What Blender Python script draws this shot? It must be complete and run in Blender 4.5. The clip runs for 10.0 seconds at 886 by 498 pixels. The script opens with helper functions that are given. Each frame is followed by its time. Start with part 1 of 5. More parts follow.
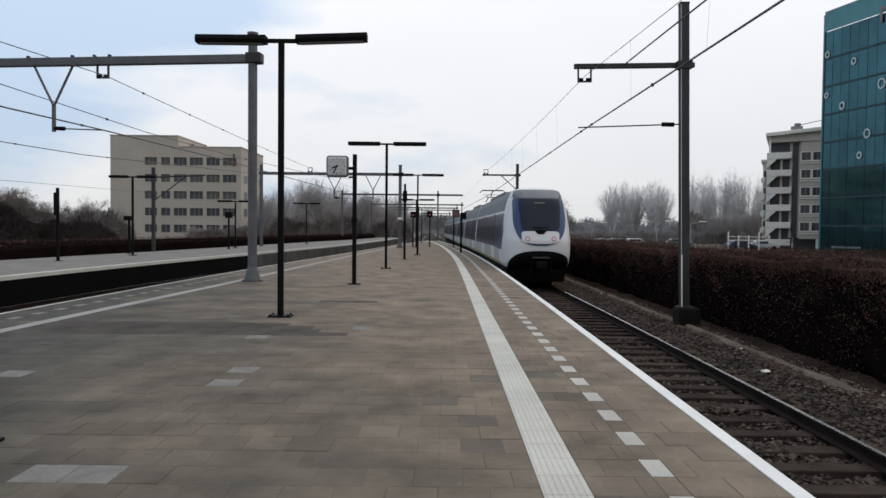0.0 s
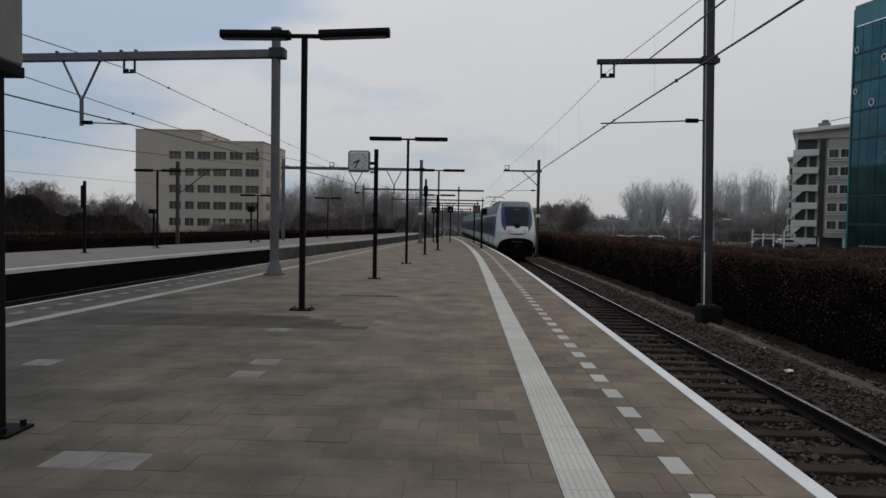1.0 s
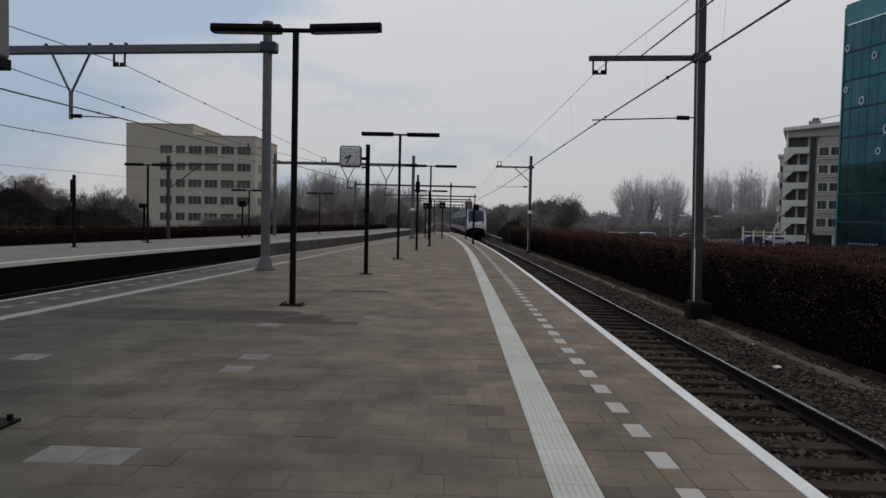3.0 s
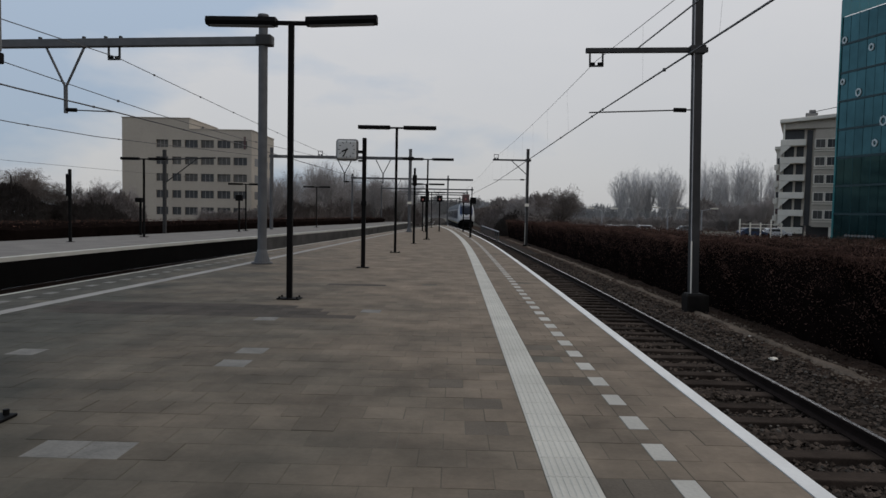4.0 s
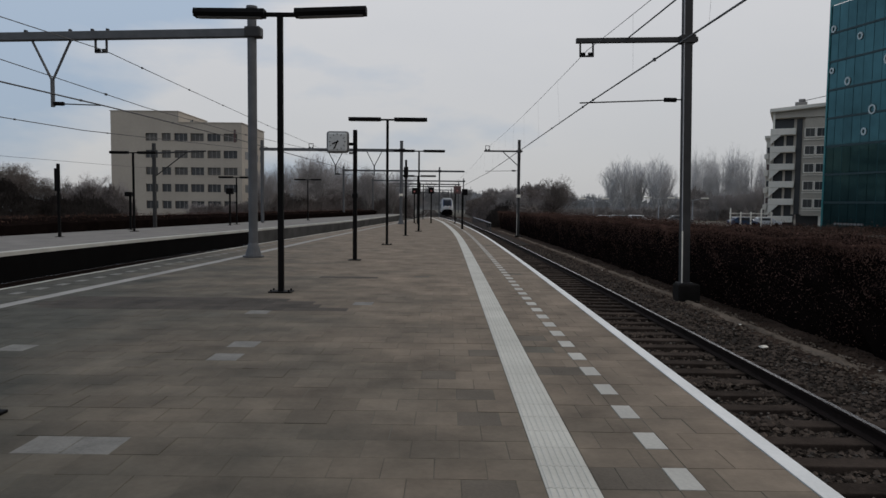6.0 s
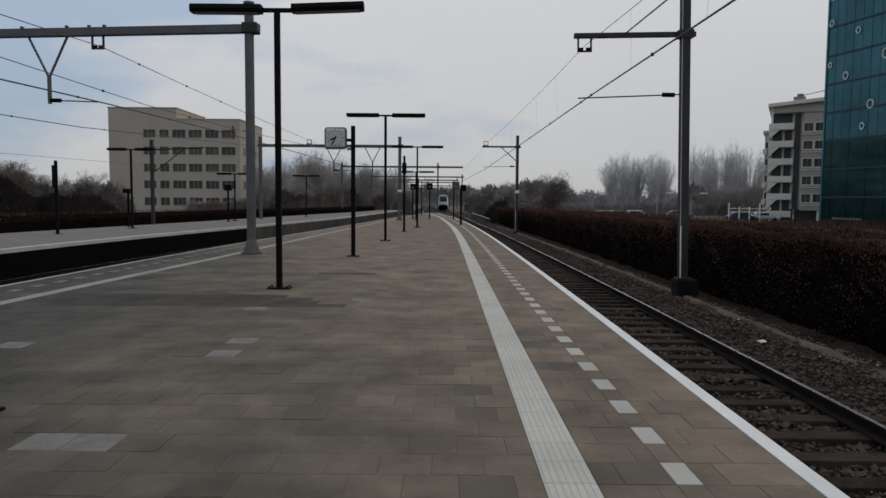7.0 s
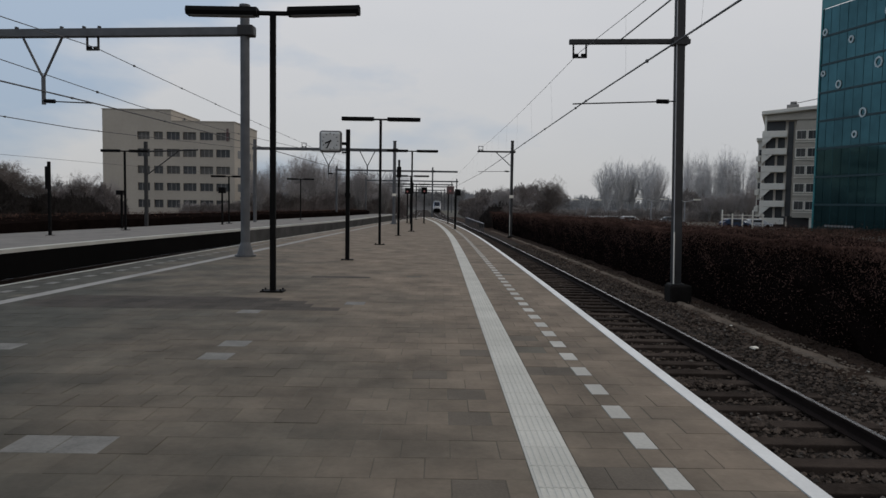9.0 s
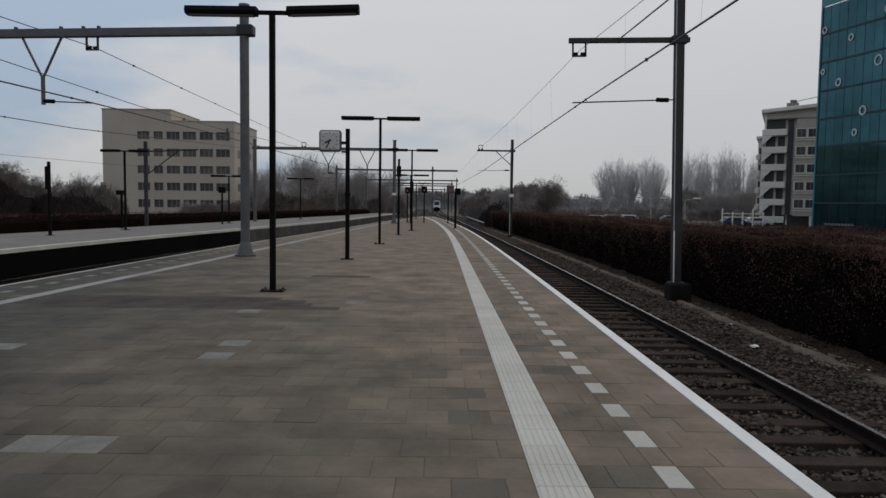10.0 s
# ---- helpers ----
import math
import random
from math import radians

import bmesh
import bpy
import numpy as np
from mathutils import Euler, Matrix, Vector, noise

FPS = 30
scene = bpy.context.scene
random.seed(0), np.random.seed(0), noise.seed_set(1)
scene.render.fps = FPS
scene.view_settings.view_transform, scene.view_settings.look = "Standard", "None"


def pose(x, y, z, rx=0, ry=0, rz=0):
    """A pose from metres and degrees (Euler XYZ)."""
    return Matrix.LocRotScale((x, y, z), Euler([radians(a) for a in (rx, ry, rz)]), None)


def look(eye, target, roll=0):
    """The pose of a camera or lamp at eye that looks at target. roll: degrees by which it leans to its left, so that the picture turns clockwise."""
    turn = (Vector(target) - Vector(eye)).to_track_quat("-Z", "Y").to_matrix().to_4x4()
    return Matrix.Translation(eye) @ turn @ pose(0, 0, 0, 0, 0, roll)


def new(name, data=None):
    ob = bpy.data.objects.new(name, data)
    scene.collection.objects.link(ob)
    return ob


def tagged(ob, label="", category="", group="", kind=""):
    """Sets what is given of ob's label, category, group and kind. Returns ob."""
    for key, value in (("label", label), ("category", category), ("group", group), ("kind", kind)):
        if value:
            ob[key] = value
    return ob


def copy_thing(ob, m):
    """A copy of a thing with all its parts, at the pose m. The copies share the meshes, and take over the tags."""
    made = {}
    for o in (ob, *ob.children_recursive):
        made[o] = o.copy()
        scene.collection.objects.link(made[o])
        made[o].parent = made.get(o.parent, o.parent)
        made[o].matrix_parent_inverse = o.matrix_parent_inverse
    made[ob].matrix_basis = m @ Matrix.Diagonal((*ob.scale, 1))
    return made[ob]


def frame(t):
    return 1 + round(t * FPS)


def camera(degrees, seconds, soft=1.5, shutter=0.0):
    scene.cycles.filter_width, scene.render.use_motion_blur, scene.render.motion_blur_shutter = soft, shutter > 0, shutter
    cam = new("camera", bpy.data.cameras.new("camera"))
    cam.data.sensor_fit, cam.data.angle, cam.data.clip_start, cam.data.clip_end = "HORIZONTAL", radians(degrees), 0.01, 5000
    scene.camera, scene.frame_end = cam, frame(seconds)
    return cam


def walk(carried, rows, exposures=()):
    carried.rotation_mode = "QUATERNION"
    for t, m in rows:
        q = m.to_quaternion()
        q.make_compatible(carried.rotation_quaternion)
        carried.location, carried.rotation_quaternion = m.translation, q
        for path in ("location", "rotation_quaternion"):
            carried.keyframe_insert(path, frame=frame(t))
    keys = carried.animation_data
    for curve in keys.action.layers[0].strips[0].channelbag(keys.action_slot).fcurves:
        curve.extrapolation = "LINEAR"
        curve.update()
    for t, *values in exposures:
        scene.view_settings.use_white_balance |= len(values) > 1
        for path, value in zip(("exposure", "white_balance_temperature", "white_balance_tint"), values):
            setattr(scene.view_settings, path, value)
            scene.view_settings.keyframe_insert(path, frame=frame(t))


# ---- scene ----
cam = camera(66.0, 10.0)
PATH = [
    (0, pose(-0.042, 0.011, 1.565, 88.334, -0.578, 0.141)),
    (0.5, pose(-0.048, -0.004, 1.564, 88.108, -0.898, 1.046)),
    (1, pose(-0.044, -0.013, 1.560, 87.935, -1.036, 1.861)),
    (1.5, pose(-0.035, -0.012, 1.560, 87.893, -1.346, 1.425)),
    (2, pose(-0.026, -0.014, 1.557, 87.547, -1.295, 1.456)),
    (2.5, pose(-0.025, -0.020, 1.558, 87.636, -1.294, 1.295)),
    (4, pose(-0.018, -0.007, 1.556, 87.045, -1.094, 0.975)),
    (4.5, pose(-0.015, -0.004, 1.554, 86.592, -0.773, 0.614)),
    (5, pose(-0.010, 0.002, 1.551, 86.543, -0.681, 0.496)),
    (5.5, pose(-0.014, -0.004, 1.555, 86.505, -0.714, 0.380)),
    (7, pose(-0.000, 0.002, 1.553, 86.021, -0.450, 0.175)),
    (7.5, pose(-0.001, 0.013, 1.549, 85.974, -0.455, 0.245)),
    (8, pose(-0.002, 0.003, 1.550, 86.146, -0.569, 0.021)),
    (8.5, pose(-0.006, -0.000, 1.553, 86.402, -0.737, -0.346)),
    (9, pose(-0.001, -0.002, 1.550, 86.394, -0.913, -0.290)),
    (9.5, pose(0.000, 0.000, 1.550, 86.270, -0.923, -0.009)),
    (10, pose(0.005, -0.002, 1.549, 86.323, -0.774, -0.283)),
]
walk(cam, PATH, exposures=[(0, 0.62), (0.2, 0.52), (0.5, 0.16), (0.8, 0.03), (1.2, 0.0), (10.0, 0.0)])

# ---- world and light: a grey winter sky, thin cloud with paler and bluer parts ----
world = bpy.data.worlds.new("world")
scene.world = world
world.use_nodes = True
wn, wl = world.node_tree.nodes, world.node_tree.links
wbg = wn["Background"]
sky = wn.new("ShaderNodeTexSky")
sky.sky_type, sky.sun_disc = "NISHITA", False
sky.sun_elevation, sky.sun_rotation = radians(32), radians(150)
wco = wn.new("ShaderNodeTexCoord")
wmap = wn.new("ShaderNodeMapping")
wmap.inputs["Scale"].default_value = (1.0, 1.0, 2.6)
wnoise = wn.new("ShaderNodeTexNoise")
wnoise.inputs["Scale"].default_value, wnoise.inputs["Detail"].default_value = 2.3, 6.0
wnoise.inputs["Roughness"].default_value = 0.5
wramp = wn.new("ShaderNodeValToRGB")
wramp.color_ramp.elements[0].position, wramp.color_ramp.elements[0].color = 0.33, (0.43, 0.525, 0.655, 1)
wramp.color_ramp.elements[1].position, wramp.color_ramp.elements[1].color = 0.475, (0.70, 0.70, 0.715, 1)
whigh = wramp.color_ramp.elements.new(0.66)
whigh.color = (0.675, 0.68, 0.70, 1)
wscale = wn.new("ShaderNodeVectorMath")
wscale.operation = "SCALE"
wscale.inputs["Scale"].default_value = 0.05
wmix = wn.new("ShaderNodeMixRGB")
wmix.inputs[0].default_value = 0.86
wl.new(wco.outputs["Generated"], wmap.inputs[0])
wl.new(wmap.outputs[0], wnoise.inputs["Vector"])
wsep = wn.new("ShaderNodeSeparateXYZ")
wl.new(wco.outputs["Generated"], wsep.inputs[0])
wside = wn.new("ShaderNodeMath")
wside.operation, wside.inputs[1].default_value = "MULTIPLY_ADD", 0.31
wl.new(wsep.outputs[0], wside.inputs[0])
wl.new(wnoise.outputs[0], wside.inputs[2])
wpale = wn.new("ShaderNodeMapRange")
wpale.inputs["From Min"].default_value, wpale.inputs["From Max"].default_value = 0.0, 0.32
wpale.inputs["To Min"].default_value, wpale.inputs["To Max"].default_value = 0.065, -0.05
wl.new(wsep.outputs[2], wpale.inputs[0])
wsum = wn.new("ShaderNodeMath")
wl.new(wside.outputs[0], wsum.inputs[0])
wl.new(wpale.outputs[0], wsum.inputs[1])
wl.new(wsum.outputs[0], wramp.inputs[0])
wl.new(sky.outputs[0], wscale.inputs[0])
wl.new(wscale.outputs[0], wmix.inputs[1])
wl.new(wramp.outputs[0], wmix.inputs[2])
wlow = wn.new("ShaderNodeMapRange")
wlow.inputs["From Min"].default_value, wlow.inputs["From Max"].default_value = 0.0, 0.30
wlow.inputs["To Min"].default_value, wlow.inputs["To Max"].default_value = 0.79, 1.02
wl.new(wsep.outputs[2], wlow.inputs[0])
whor = wn.new("ShaderNodeVectorMath")
whor.operation = "SCALE"
wl.new(wmix.outputs[0], whor.inputs[0])
wl.new(wlow.outputs[0], whor.inputs["Scale"])
wl.new(whor.outputs[0], wbg.inputs[0])
wbg.inputs[1].default_value = 1.0
sun_data = bpy.data.lights.new("sun", "SUN")
sun_data.energy, sun_data.angle, sun_data.color = 0.5, radians(25), (1.0, 0.96, 0.9)
sun = new("sun", sun_data)
sun.matrix_world = look((30, 40, 60), (0, 20, 0))


# ---- materials ----
def mat(name, base, rough=0.8, metal=0.0, var=0.25, scale=3.0, fine=60.0, bump=0.15, island=0.0, obj=0.0, tint=None, spec=0.5):
    m = bpy.data.materials.new(name)
    m.use_nodes = True
    n, l = m.node_tree.nodes, m.node_tree.links
    b = n["Principled BSDF"]
    b.inputs["Roughness"].default_value, b.inputs["Metallic"].default_value = rough, metal
    b.inputs["Specular IOR Level"].default_value = spec
    co = n.new("ShaderNodeNewGeometry")
    big, small = n.new("ShaderNodeTexNoise"), n.new("ShaderNodeTexNoise")
    big.inputs["Scale"].default_value, small.inputs["Scale"].default_value = scale, fine
    big.inputs["Detail"].default_value = small.inputs["Detail"].default_value = 4.0
    for t in (big, small):
        l.new(co.outputs["Position"], t.inputs["Vector"])
    add = n.new("ShaderNodeMath")
    add.operation = "ADD"
    l.new(big.outputs[0], add.inputs[0])
    half = n.new("ShaderNodeMath")
    half.operation, half.inputs[1].default_value = "MULTIPLY", 0.45
    l.new(small.outputs[0], half.inputs[0])
    l.new(half.outputs[0], add.inputs[1])
    last = add
    for source, amount in ((co.outputs["Random Per Island"], island), (None, obj)):
        if amount:
            if source is None:
                source = n.new("ShaderNodeObjectInfo").outputs["Random"]
            k = n.new("ShaderNodeMath")
            k.operation, k.inputs[1].default_value = "MULTIPLY_ADD", amount
            l.new(source, k.inputs[0])
            l.new(last.outputs[0], k.inputs[2])
            sub = n.new("ShaderNodeMath")
            sub.operation, sub.inputs[1].default_value = "SUBTRACT", amount * 0.5
            l.new(k.outputs[0], sub.inputs[0])
            last = sub
    ramp = n.new("ShaderNodeValToRGB")
    lo, hi = [c * (1 - var) for c in base], [min(1, c * (1 + var)) for c in (tint or base)]
    ramp.color_ramp.elements[0].position, ramp.color_ramp.elements[0].color = 0.42, (*lo, 1)
    ramp.color_ramp.elements[1].position, ramp.color_ramp.elements[1].color = 1.02, (*hi, 1)
    l.new(last.outputs[0], ramp.inputs[0])
    l.new(ramp.outputs[0], b.inputs["Base Color"])
    if bump:
        bp = n.new("ShaderNodeBump")
        bp.inputs["Strength"].default_value, bp.inputs["Distance"].default_value = bump, 0.02
        l.new(small.outputs[0], bp.inputs["Height"])
        l.new(bp.outputs[0], b.inputs["Normal"])
    return m


def glow(name, colour, strength):
    m = bpy.data.materials.new(name)
    m.use_nodes = True
    b = m.node_tree.nodes["Principled BSDF"]
    b.inputs["Base Color"].default_value = (*colour, 1)
    b.inputs["Emission Color"].default_value, b.inputs["Emission Strength"].default_value = (*colour, 1), strength
    return m


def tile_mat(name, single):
    """Concrete paving: dark grey blending into lighter brown, blotches, and a slight difference from tile to tile."""
    m = bpy.data.materials.new(name)
    m.use_nodes = True
    n, l = m.node_tree.nodes, m.node_tree.links
    b = n["Principled BSDF"]
    b.inputs["Roughness"].default_value, b.inputs["Specular IOR Level"].default_value = 0.88, 0.22
    geo = n.new("ShaderNodeNewGeometry")
    sep = n.new("ShaderNodeSeparateXYZ")
    l.new(geo.outputs["Position"], sep.inputs[0])

    def tex(scale, detail, rough=0.55):
        t = n.new("ShaderNodeTexNoise")
        t.inputs["Scale"].default_value, t.inputs["Detail"].default_value, t.inputs["Roughness"].default_value = scale, detail, rough
        l.new(geo.outputs["Position"], t.inputs["Vector"])
        return t.outputs[0]

    def math2(op, a, c, d=None):
        k = n.new("ShaderNodeMath")
        k.operation = op
        for i, v in enumerate((a, c, d)):
            if v is None:
                continue
            if isinstance(v, (int, float)):
                k.inputs[i].default_value = v
            else:
                l.new(v, k.inputs[i])
        return k.outputs[0]

    # dark grey towards one side, lighter brown towards the other and farther along
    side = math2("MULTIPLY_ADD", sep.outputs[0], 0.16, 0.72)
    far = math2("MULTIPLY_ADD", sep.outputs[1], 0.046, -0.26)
    tone_mix = math2("ADD", math2("ADD", side, far), math2("MULTIPLY_ADD", tex(0.5, 4.0), 1.6, -0.8))
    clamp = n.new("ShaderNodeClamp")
    l.new(tone_mix, clamp.inputs[0])
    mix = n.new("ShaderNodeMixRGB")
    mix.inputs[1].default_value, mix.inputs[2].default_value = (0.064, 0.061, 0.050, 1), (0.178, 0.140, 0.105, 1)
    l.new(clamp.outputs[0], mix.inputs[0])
    blot = math2("MULTIPLY_ADD", tex(1.3, 5.0, 0.62), 1.65, 0.15)
    grain = math2("MULTIPLY_ADD", tex(22.0, 3.0), 0.30, 0.85)
    each = n.new("ShaderNodeObjectInfo").outputs["Random"] if single else geo.outputs["Random Per Island"]
    one = math2("MULTIPLY_ADD", each, 0.19, 0.905)
    total = math2("MULTIPLY", math2("MULTIPLY", blot, grain), one)
    sc = n.new("ShaderNodeVectorMath")
    sc.operation = "SCALE"
    l.new(mix.outputs[0], sc.inputs[0])
    l.new(total, sc.inputs["Scale"])
    l.new(sc.outputs[0], b.inputs["Base Color"])
    bp = n.new("ShaderNodeBump")
    bp.inputs["Strength"].default_value, bp.inputs["Distance"].default_value = 0.25, 0.01
    l.new(tex(35.0, 4.0), bp.inputs["Height"])
    l.new(bp.outputs[0], b.inputs["Normal"])
    return m


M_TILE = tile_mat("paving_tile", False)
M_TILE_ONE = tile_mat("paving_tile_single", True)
M_PALE = mat("pale_tile", (0.148, 0.141, 0.128), 0.85, var=0.36, scale=5, fine=40)
M_SOFTTILE = mat("dim_tile", (0.106, 0.089, 0.071), 0.88, spec=0.2, var=0.3, island=0.2, scale=2, fine=50)
M_DARKTILE = mat("dark_tile", (0.056, 0.047, 0.039), 0.88, spec=0.2, var=0.35, island=0.3, scale=2, fine=50)
M_GROUT = mat("grout", (0.115, 0.104, 0.086), 0.95, spec=0.1, var=0.3, scale=2, fine=50)
M_MARK = mat("marker_white", (0.385, 0.370, 0.335), 0.75, var=0.2, scale=1.2, fine=40, bump=0.2, obj=0.15, island=0.15)
M_STRIP = mat("tactile_white", (0.455, 0.440, 0.395), 0.75, var=0.16, scale=1.2, fine=40, bump=0.2, obj=0.12, island=0.12)
M_LSTRIP = mat("worn_strip", (0.245, 0.235, 0.22), 0.8, var=0.25, scale=1.2, fine=30, bump=0.2)
M_WHITE = mat("white_marking", (0.66, 0.655, 0.635), 0.7, var=0.12, scale=1.5, fine=30, bump=0.2, obj=0.1)
M_COPING = mat("coping_concrete", (0.150, 0.136, 0.122), 0.9, var=0.3, scale=1.0, fine=30, bump=0.3)
# near-black concrete: the shade of the track pit is in its colour
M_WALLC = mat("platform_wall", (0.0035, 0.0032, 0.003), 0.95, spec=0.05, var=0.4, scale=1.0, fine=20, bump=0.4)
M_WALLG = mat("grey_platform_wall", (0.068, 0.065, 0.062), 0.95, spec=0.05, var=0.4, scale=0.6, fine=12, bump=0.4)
M_BALLAST = mat("ballast", (0.038, 0.032, 0.028), 0.95, var=0.5, scale=2.5, fine=28, bump=1.0, spec=0.05)
M_STONE = mat("ballast_stone", (0.061, 0.047, 0.038), 0.95, var=0.6, scale=3, fine=40, bump=0.4, island=1.1, spec=0.1)
M_STONEP = mat("pale_stone", (0.100, 0.088, 0.077), 0.9, var=0.5, scale=3, fine=40, bump=0.3, island=0.8, spec=0.1)
M_SLEEPER = mat("sleeper_wood", (0.038, 0.029, 0.024), 0.95, var=0.5, scale=3, fine=30, bump=0.6, obj=0.4, spec=0.05)
M_RUST = mat("rail_rust", (0.020, 0.014, 0.012), 0.9, var=0.3, scale=4, fine=50, bump=0.3, spec=0.1)
M_RAILTOP = mat("rail_polished", (0.55, 0.54, 0.55), 0.22, 1.0, var=0.1, bump=0.05)
M_SOIL = mat("soil", (0.052, 0.035, 0.026), 0.95, var=0.6, scale=0.9, fine=14, bump=1.0, spec=0.05)
M_SAND = mat("sandy_soil", (0.150, 0.118, 0.092), 0.95, var=0.5, scale=1.5, fine=16, bump=1.0, spec=0.05)
M_GROUND = mat("ground_earth", (0.07, 0.065, 0.05), 0.95, var=0.4, scale=0.15, fine=3, bump=0.5)
M_FOUND = mat("foundation_concrete", (0.016, 0.014, 0.0125), 0.95, var=0.4, scale=3, fine=30, bump=0.5, spec=0.1)
M_BLACK = mat("black_paint", (0.006, 0.0055, 0.0055), 0.6, var=0.3, scale=4, bump=0.05, spec=0.06)
M_GALV = mat("galvanised_steel", (0.088, 0.089, 0.093), 0.6, 0.3, var=0.25, scale=3, fine=40, bump=0.1)
M_GALVD = mat("weathered_steel", (0.028, 0.0265, 0.0265), 0.7, 0.2, var=0.3, scale=3, fine=40, bump=0.1)
M_GALVL = mat("pale_galvanised", (0.33, 0.33, 0.34), 0.55, 0.3, var=0.15, scale=3, bump=0.1)
M_WIRE = mat("wire", (0.085, 0.082, 0.082), 0.6, 0.5, var=0.2)
M_CONCRETE = mat("office_concrete", (0.37, 0.33, 0.28), 0.9, var=0.12, scale=0.15, fine=2.0, bump=0.1)
M_WINDOW = mat("dark_window", (0.030, 0.031, 0.033), 0.35, var=0.3, scale=0.4, bump=0.0)
M_WINDOWB = mat("blind_window", (0.070, 0.066, 0.060), 0.5, var=0.4, scale=0.6, bump=0.0)
M_FRAME = mat("window_frame", (0.20, 0.19, 0.18), 0.6, var=0.1, bump=0.0)
M_APT = mat("apartment_concrete", (0.50, 0.445, 0.375), 0.9, var=0.15, scale=0.2, fine=3, bump=0.1)
M_APTL = mat("apartment_pale", (0.77, 0.715, 0.625), 0.8, var=0.1, scale=0.3, fine=3, bump=0.1)
M_RED = glow("red_lamp", (0.26, 0.085, 0.08), 0.10)
M_REDP = mat("red_panel", (0.085, 0.045, 0.043), 0.5, var=0.2)
M_CLOCKF = mat("clock_face", (0.45, 0.45, 0.44), 0.5, var=0.1, scale=6, bump=0.0)
M_CLOCKB = mat("clock_case", (0.10, 0.10, 0.10), 0.5, var=0.2)
M_TWHITE = mat("train_white", (0.58, 0.575, 0.57), 0.35, var=0.08, scale=1.0, fine=12, bump=0.02)
M_TBLUE = mat("train_blue", (0.016, 0.038, 0.108), 0.35, var=0.15, scale=1.0, bump=0.02)
M_TSIDE = mat("train_side_dirt", (0.37, 0.36, 0.35), 0.5, var=0.25, scale=0.8, fine=9, bump=0.03)
M_TBAND = mat("train_window_band", (0.020, 0.026, 0.050), 0.35, var=0.15, scale=1.0, bump=0.02)
M_TROOF = mat("train_roof", (0.115, 0.125, 0.140), 0.6, var=0.2, scale=1.5, bump=0.05)
M_TGLASS = mat("train_glass", (0.022, 0.026, 0.038), 0.3, var=0.2, scale=0.8, bump=0.0, spec=0.12)
M_TDARK = mat("train_underframe", (0.005, 0.005, 0.005), 0.9, var=0.3, bump=0.2, spec=0.1)
M_TYELLOW = mat("train_yellow", (0.50, 0.40, 0.12), 0.5, var=0.1)
M_BARK = mat("bark", (0.065, 0.054, 0.047), 0.95, var=0.3, scale=2, fine=12)
# Haze is painted into the paler copies for trees farther off.
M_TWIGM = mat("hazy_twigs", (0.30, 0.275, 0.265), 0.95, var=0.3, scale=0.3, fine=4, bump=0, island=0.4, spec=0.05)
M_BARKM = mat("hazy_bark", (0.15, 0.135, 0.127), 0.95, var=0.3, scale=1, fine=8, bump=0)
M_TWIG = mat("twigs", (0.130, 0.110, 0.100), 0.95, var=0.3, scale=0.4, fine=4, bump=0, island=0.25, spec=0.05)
M_BARKF = mat("haze_paled_bark", (0.42, 0.41, 0.405), 0.95, var=0.2, scale=1, fine=6, bump=0)
M_TWIGF = mat("haze_paled_twigs", (0.54, 0.53, 0.53), 0.95, var=0.2, scale=0.2, fine=3, bump=0, island=0.3)
# near-black, as the shade inside the hedge is in this colour
M_HEDGE = mat("hedge_inner_shade", (0.0075, 0.0052, 0.0046), 1.0, spec=0.0, var=0.4, scale=2, fine=14, bump=0.5)
M_LEAF = mat("dry_beech_leaf", (0.090, 0.053, 0.042), 0.95, var=0.55, scale=0.7, fine=10, bump=0, island=0.40, spec=0.0)
M_SHRUB = mat("brown_shrub", (0.050, 0.033, 0.025), 0.95, var=0.5, scale=0.6, fine=6, bump=0, island=0.7, spec=0.0)
# Far shrubs and woods: haze painted in as paler grey.
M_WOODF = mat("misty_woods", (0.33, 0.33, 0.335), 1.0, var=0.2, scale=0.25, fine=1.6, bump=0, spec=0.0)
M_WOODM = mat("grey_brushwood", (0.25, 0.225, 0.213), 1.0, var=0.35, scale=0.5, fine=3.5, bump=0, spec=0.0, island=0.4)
M_WOODG = mat("haze_grey_woods", (0.235, 0.228, 0.225), 1.0, var=0.25, scale=0.2, fine=1.6, bump=0, spec=0.0, island=0.3)
M_BRUSHD = mat("black_brushwood", (0.042, 0.036, 0.033), 1.0, var=0.35, scale=0.5, fine=3.5, bump=0, spec=0.0, island=0.4)
M_BRUSH = mat("dark_brushwood", (0.165, 0.143, 0.135), 1.0, var=0.35, scale=0.5, fine=3.5, bump=0, spec=0.0, island=0.4)


def glass_facade():
    m = mat("teal_glass", (0.046, 0.112, 0.122), 0.12, 0.8, var=0.35, scale=0.12, fine=1.0, bump=0.0, obj=0.2)
    m.node_tree.nodes["Principled BSDF"].inputs["Roughness"].default_value = 0.06
    return m


M_TEAL = glass_facade()
M_TEALP = mat("teal_parapet", (0.06, 0.22, 0.23), 0.15, var=0.2, scale=0.3, bump=0)
M_TEALM = mat("teal_post", (0.012, 0.055, 0.062), 0.3, 0.5, var=0.2, bump=0)
M_TEALF = mat("teal_mullion", (0.010, 0.035, 0.04), 0.5, var=0.2, bump=0)
M_SIGN = mat("white_sign", (0.55, 0.60, 0.60), 0.5, var=0.1, bump=0)


# ---- mesh helpers ----
def mesh_of(bm, name):
    me = bpy.data.meshes.new(name)
    bm.normal_update()
    bm.to_mesh(me)
    bm.free()
    return me


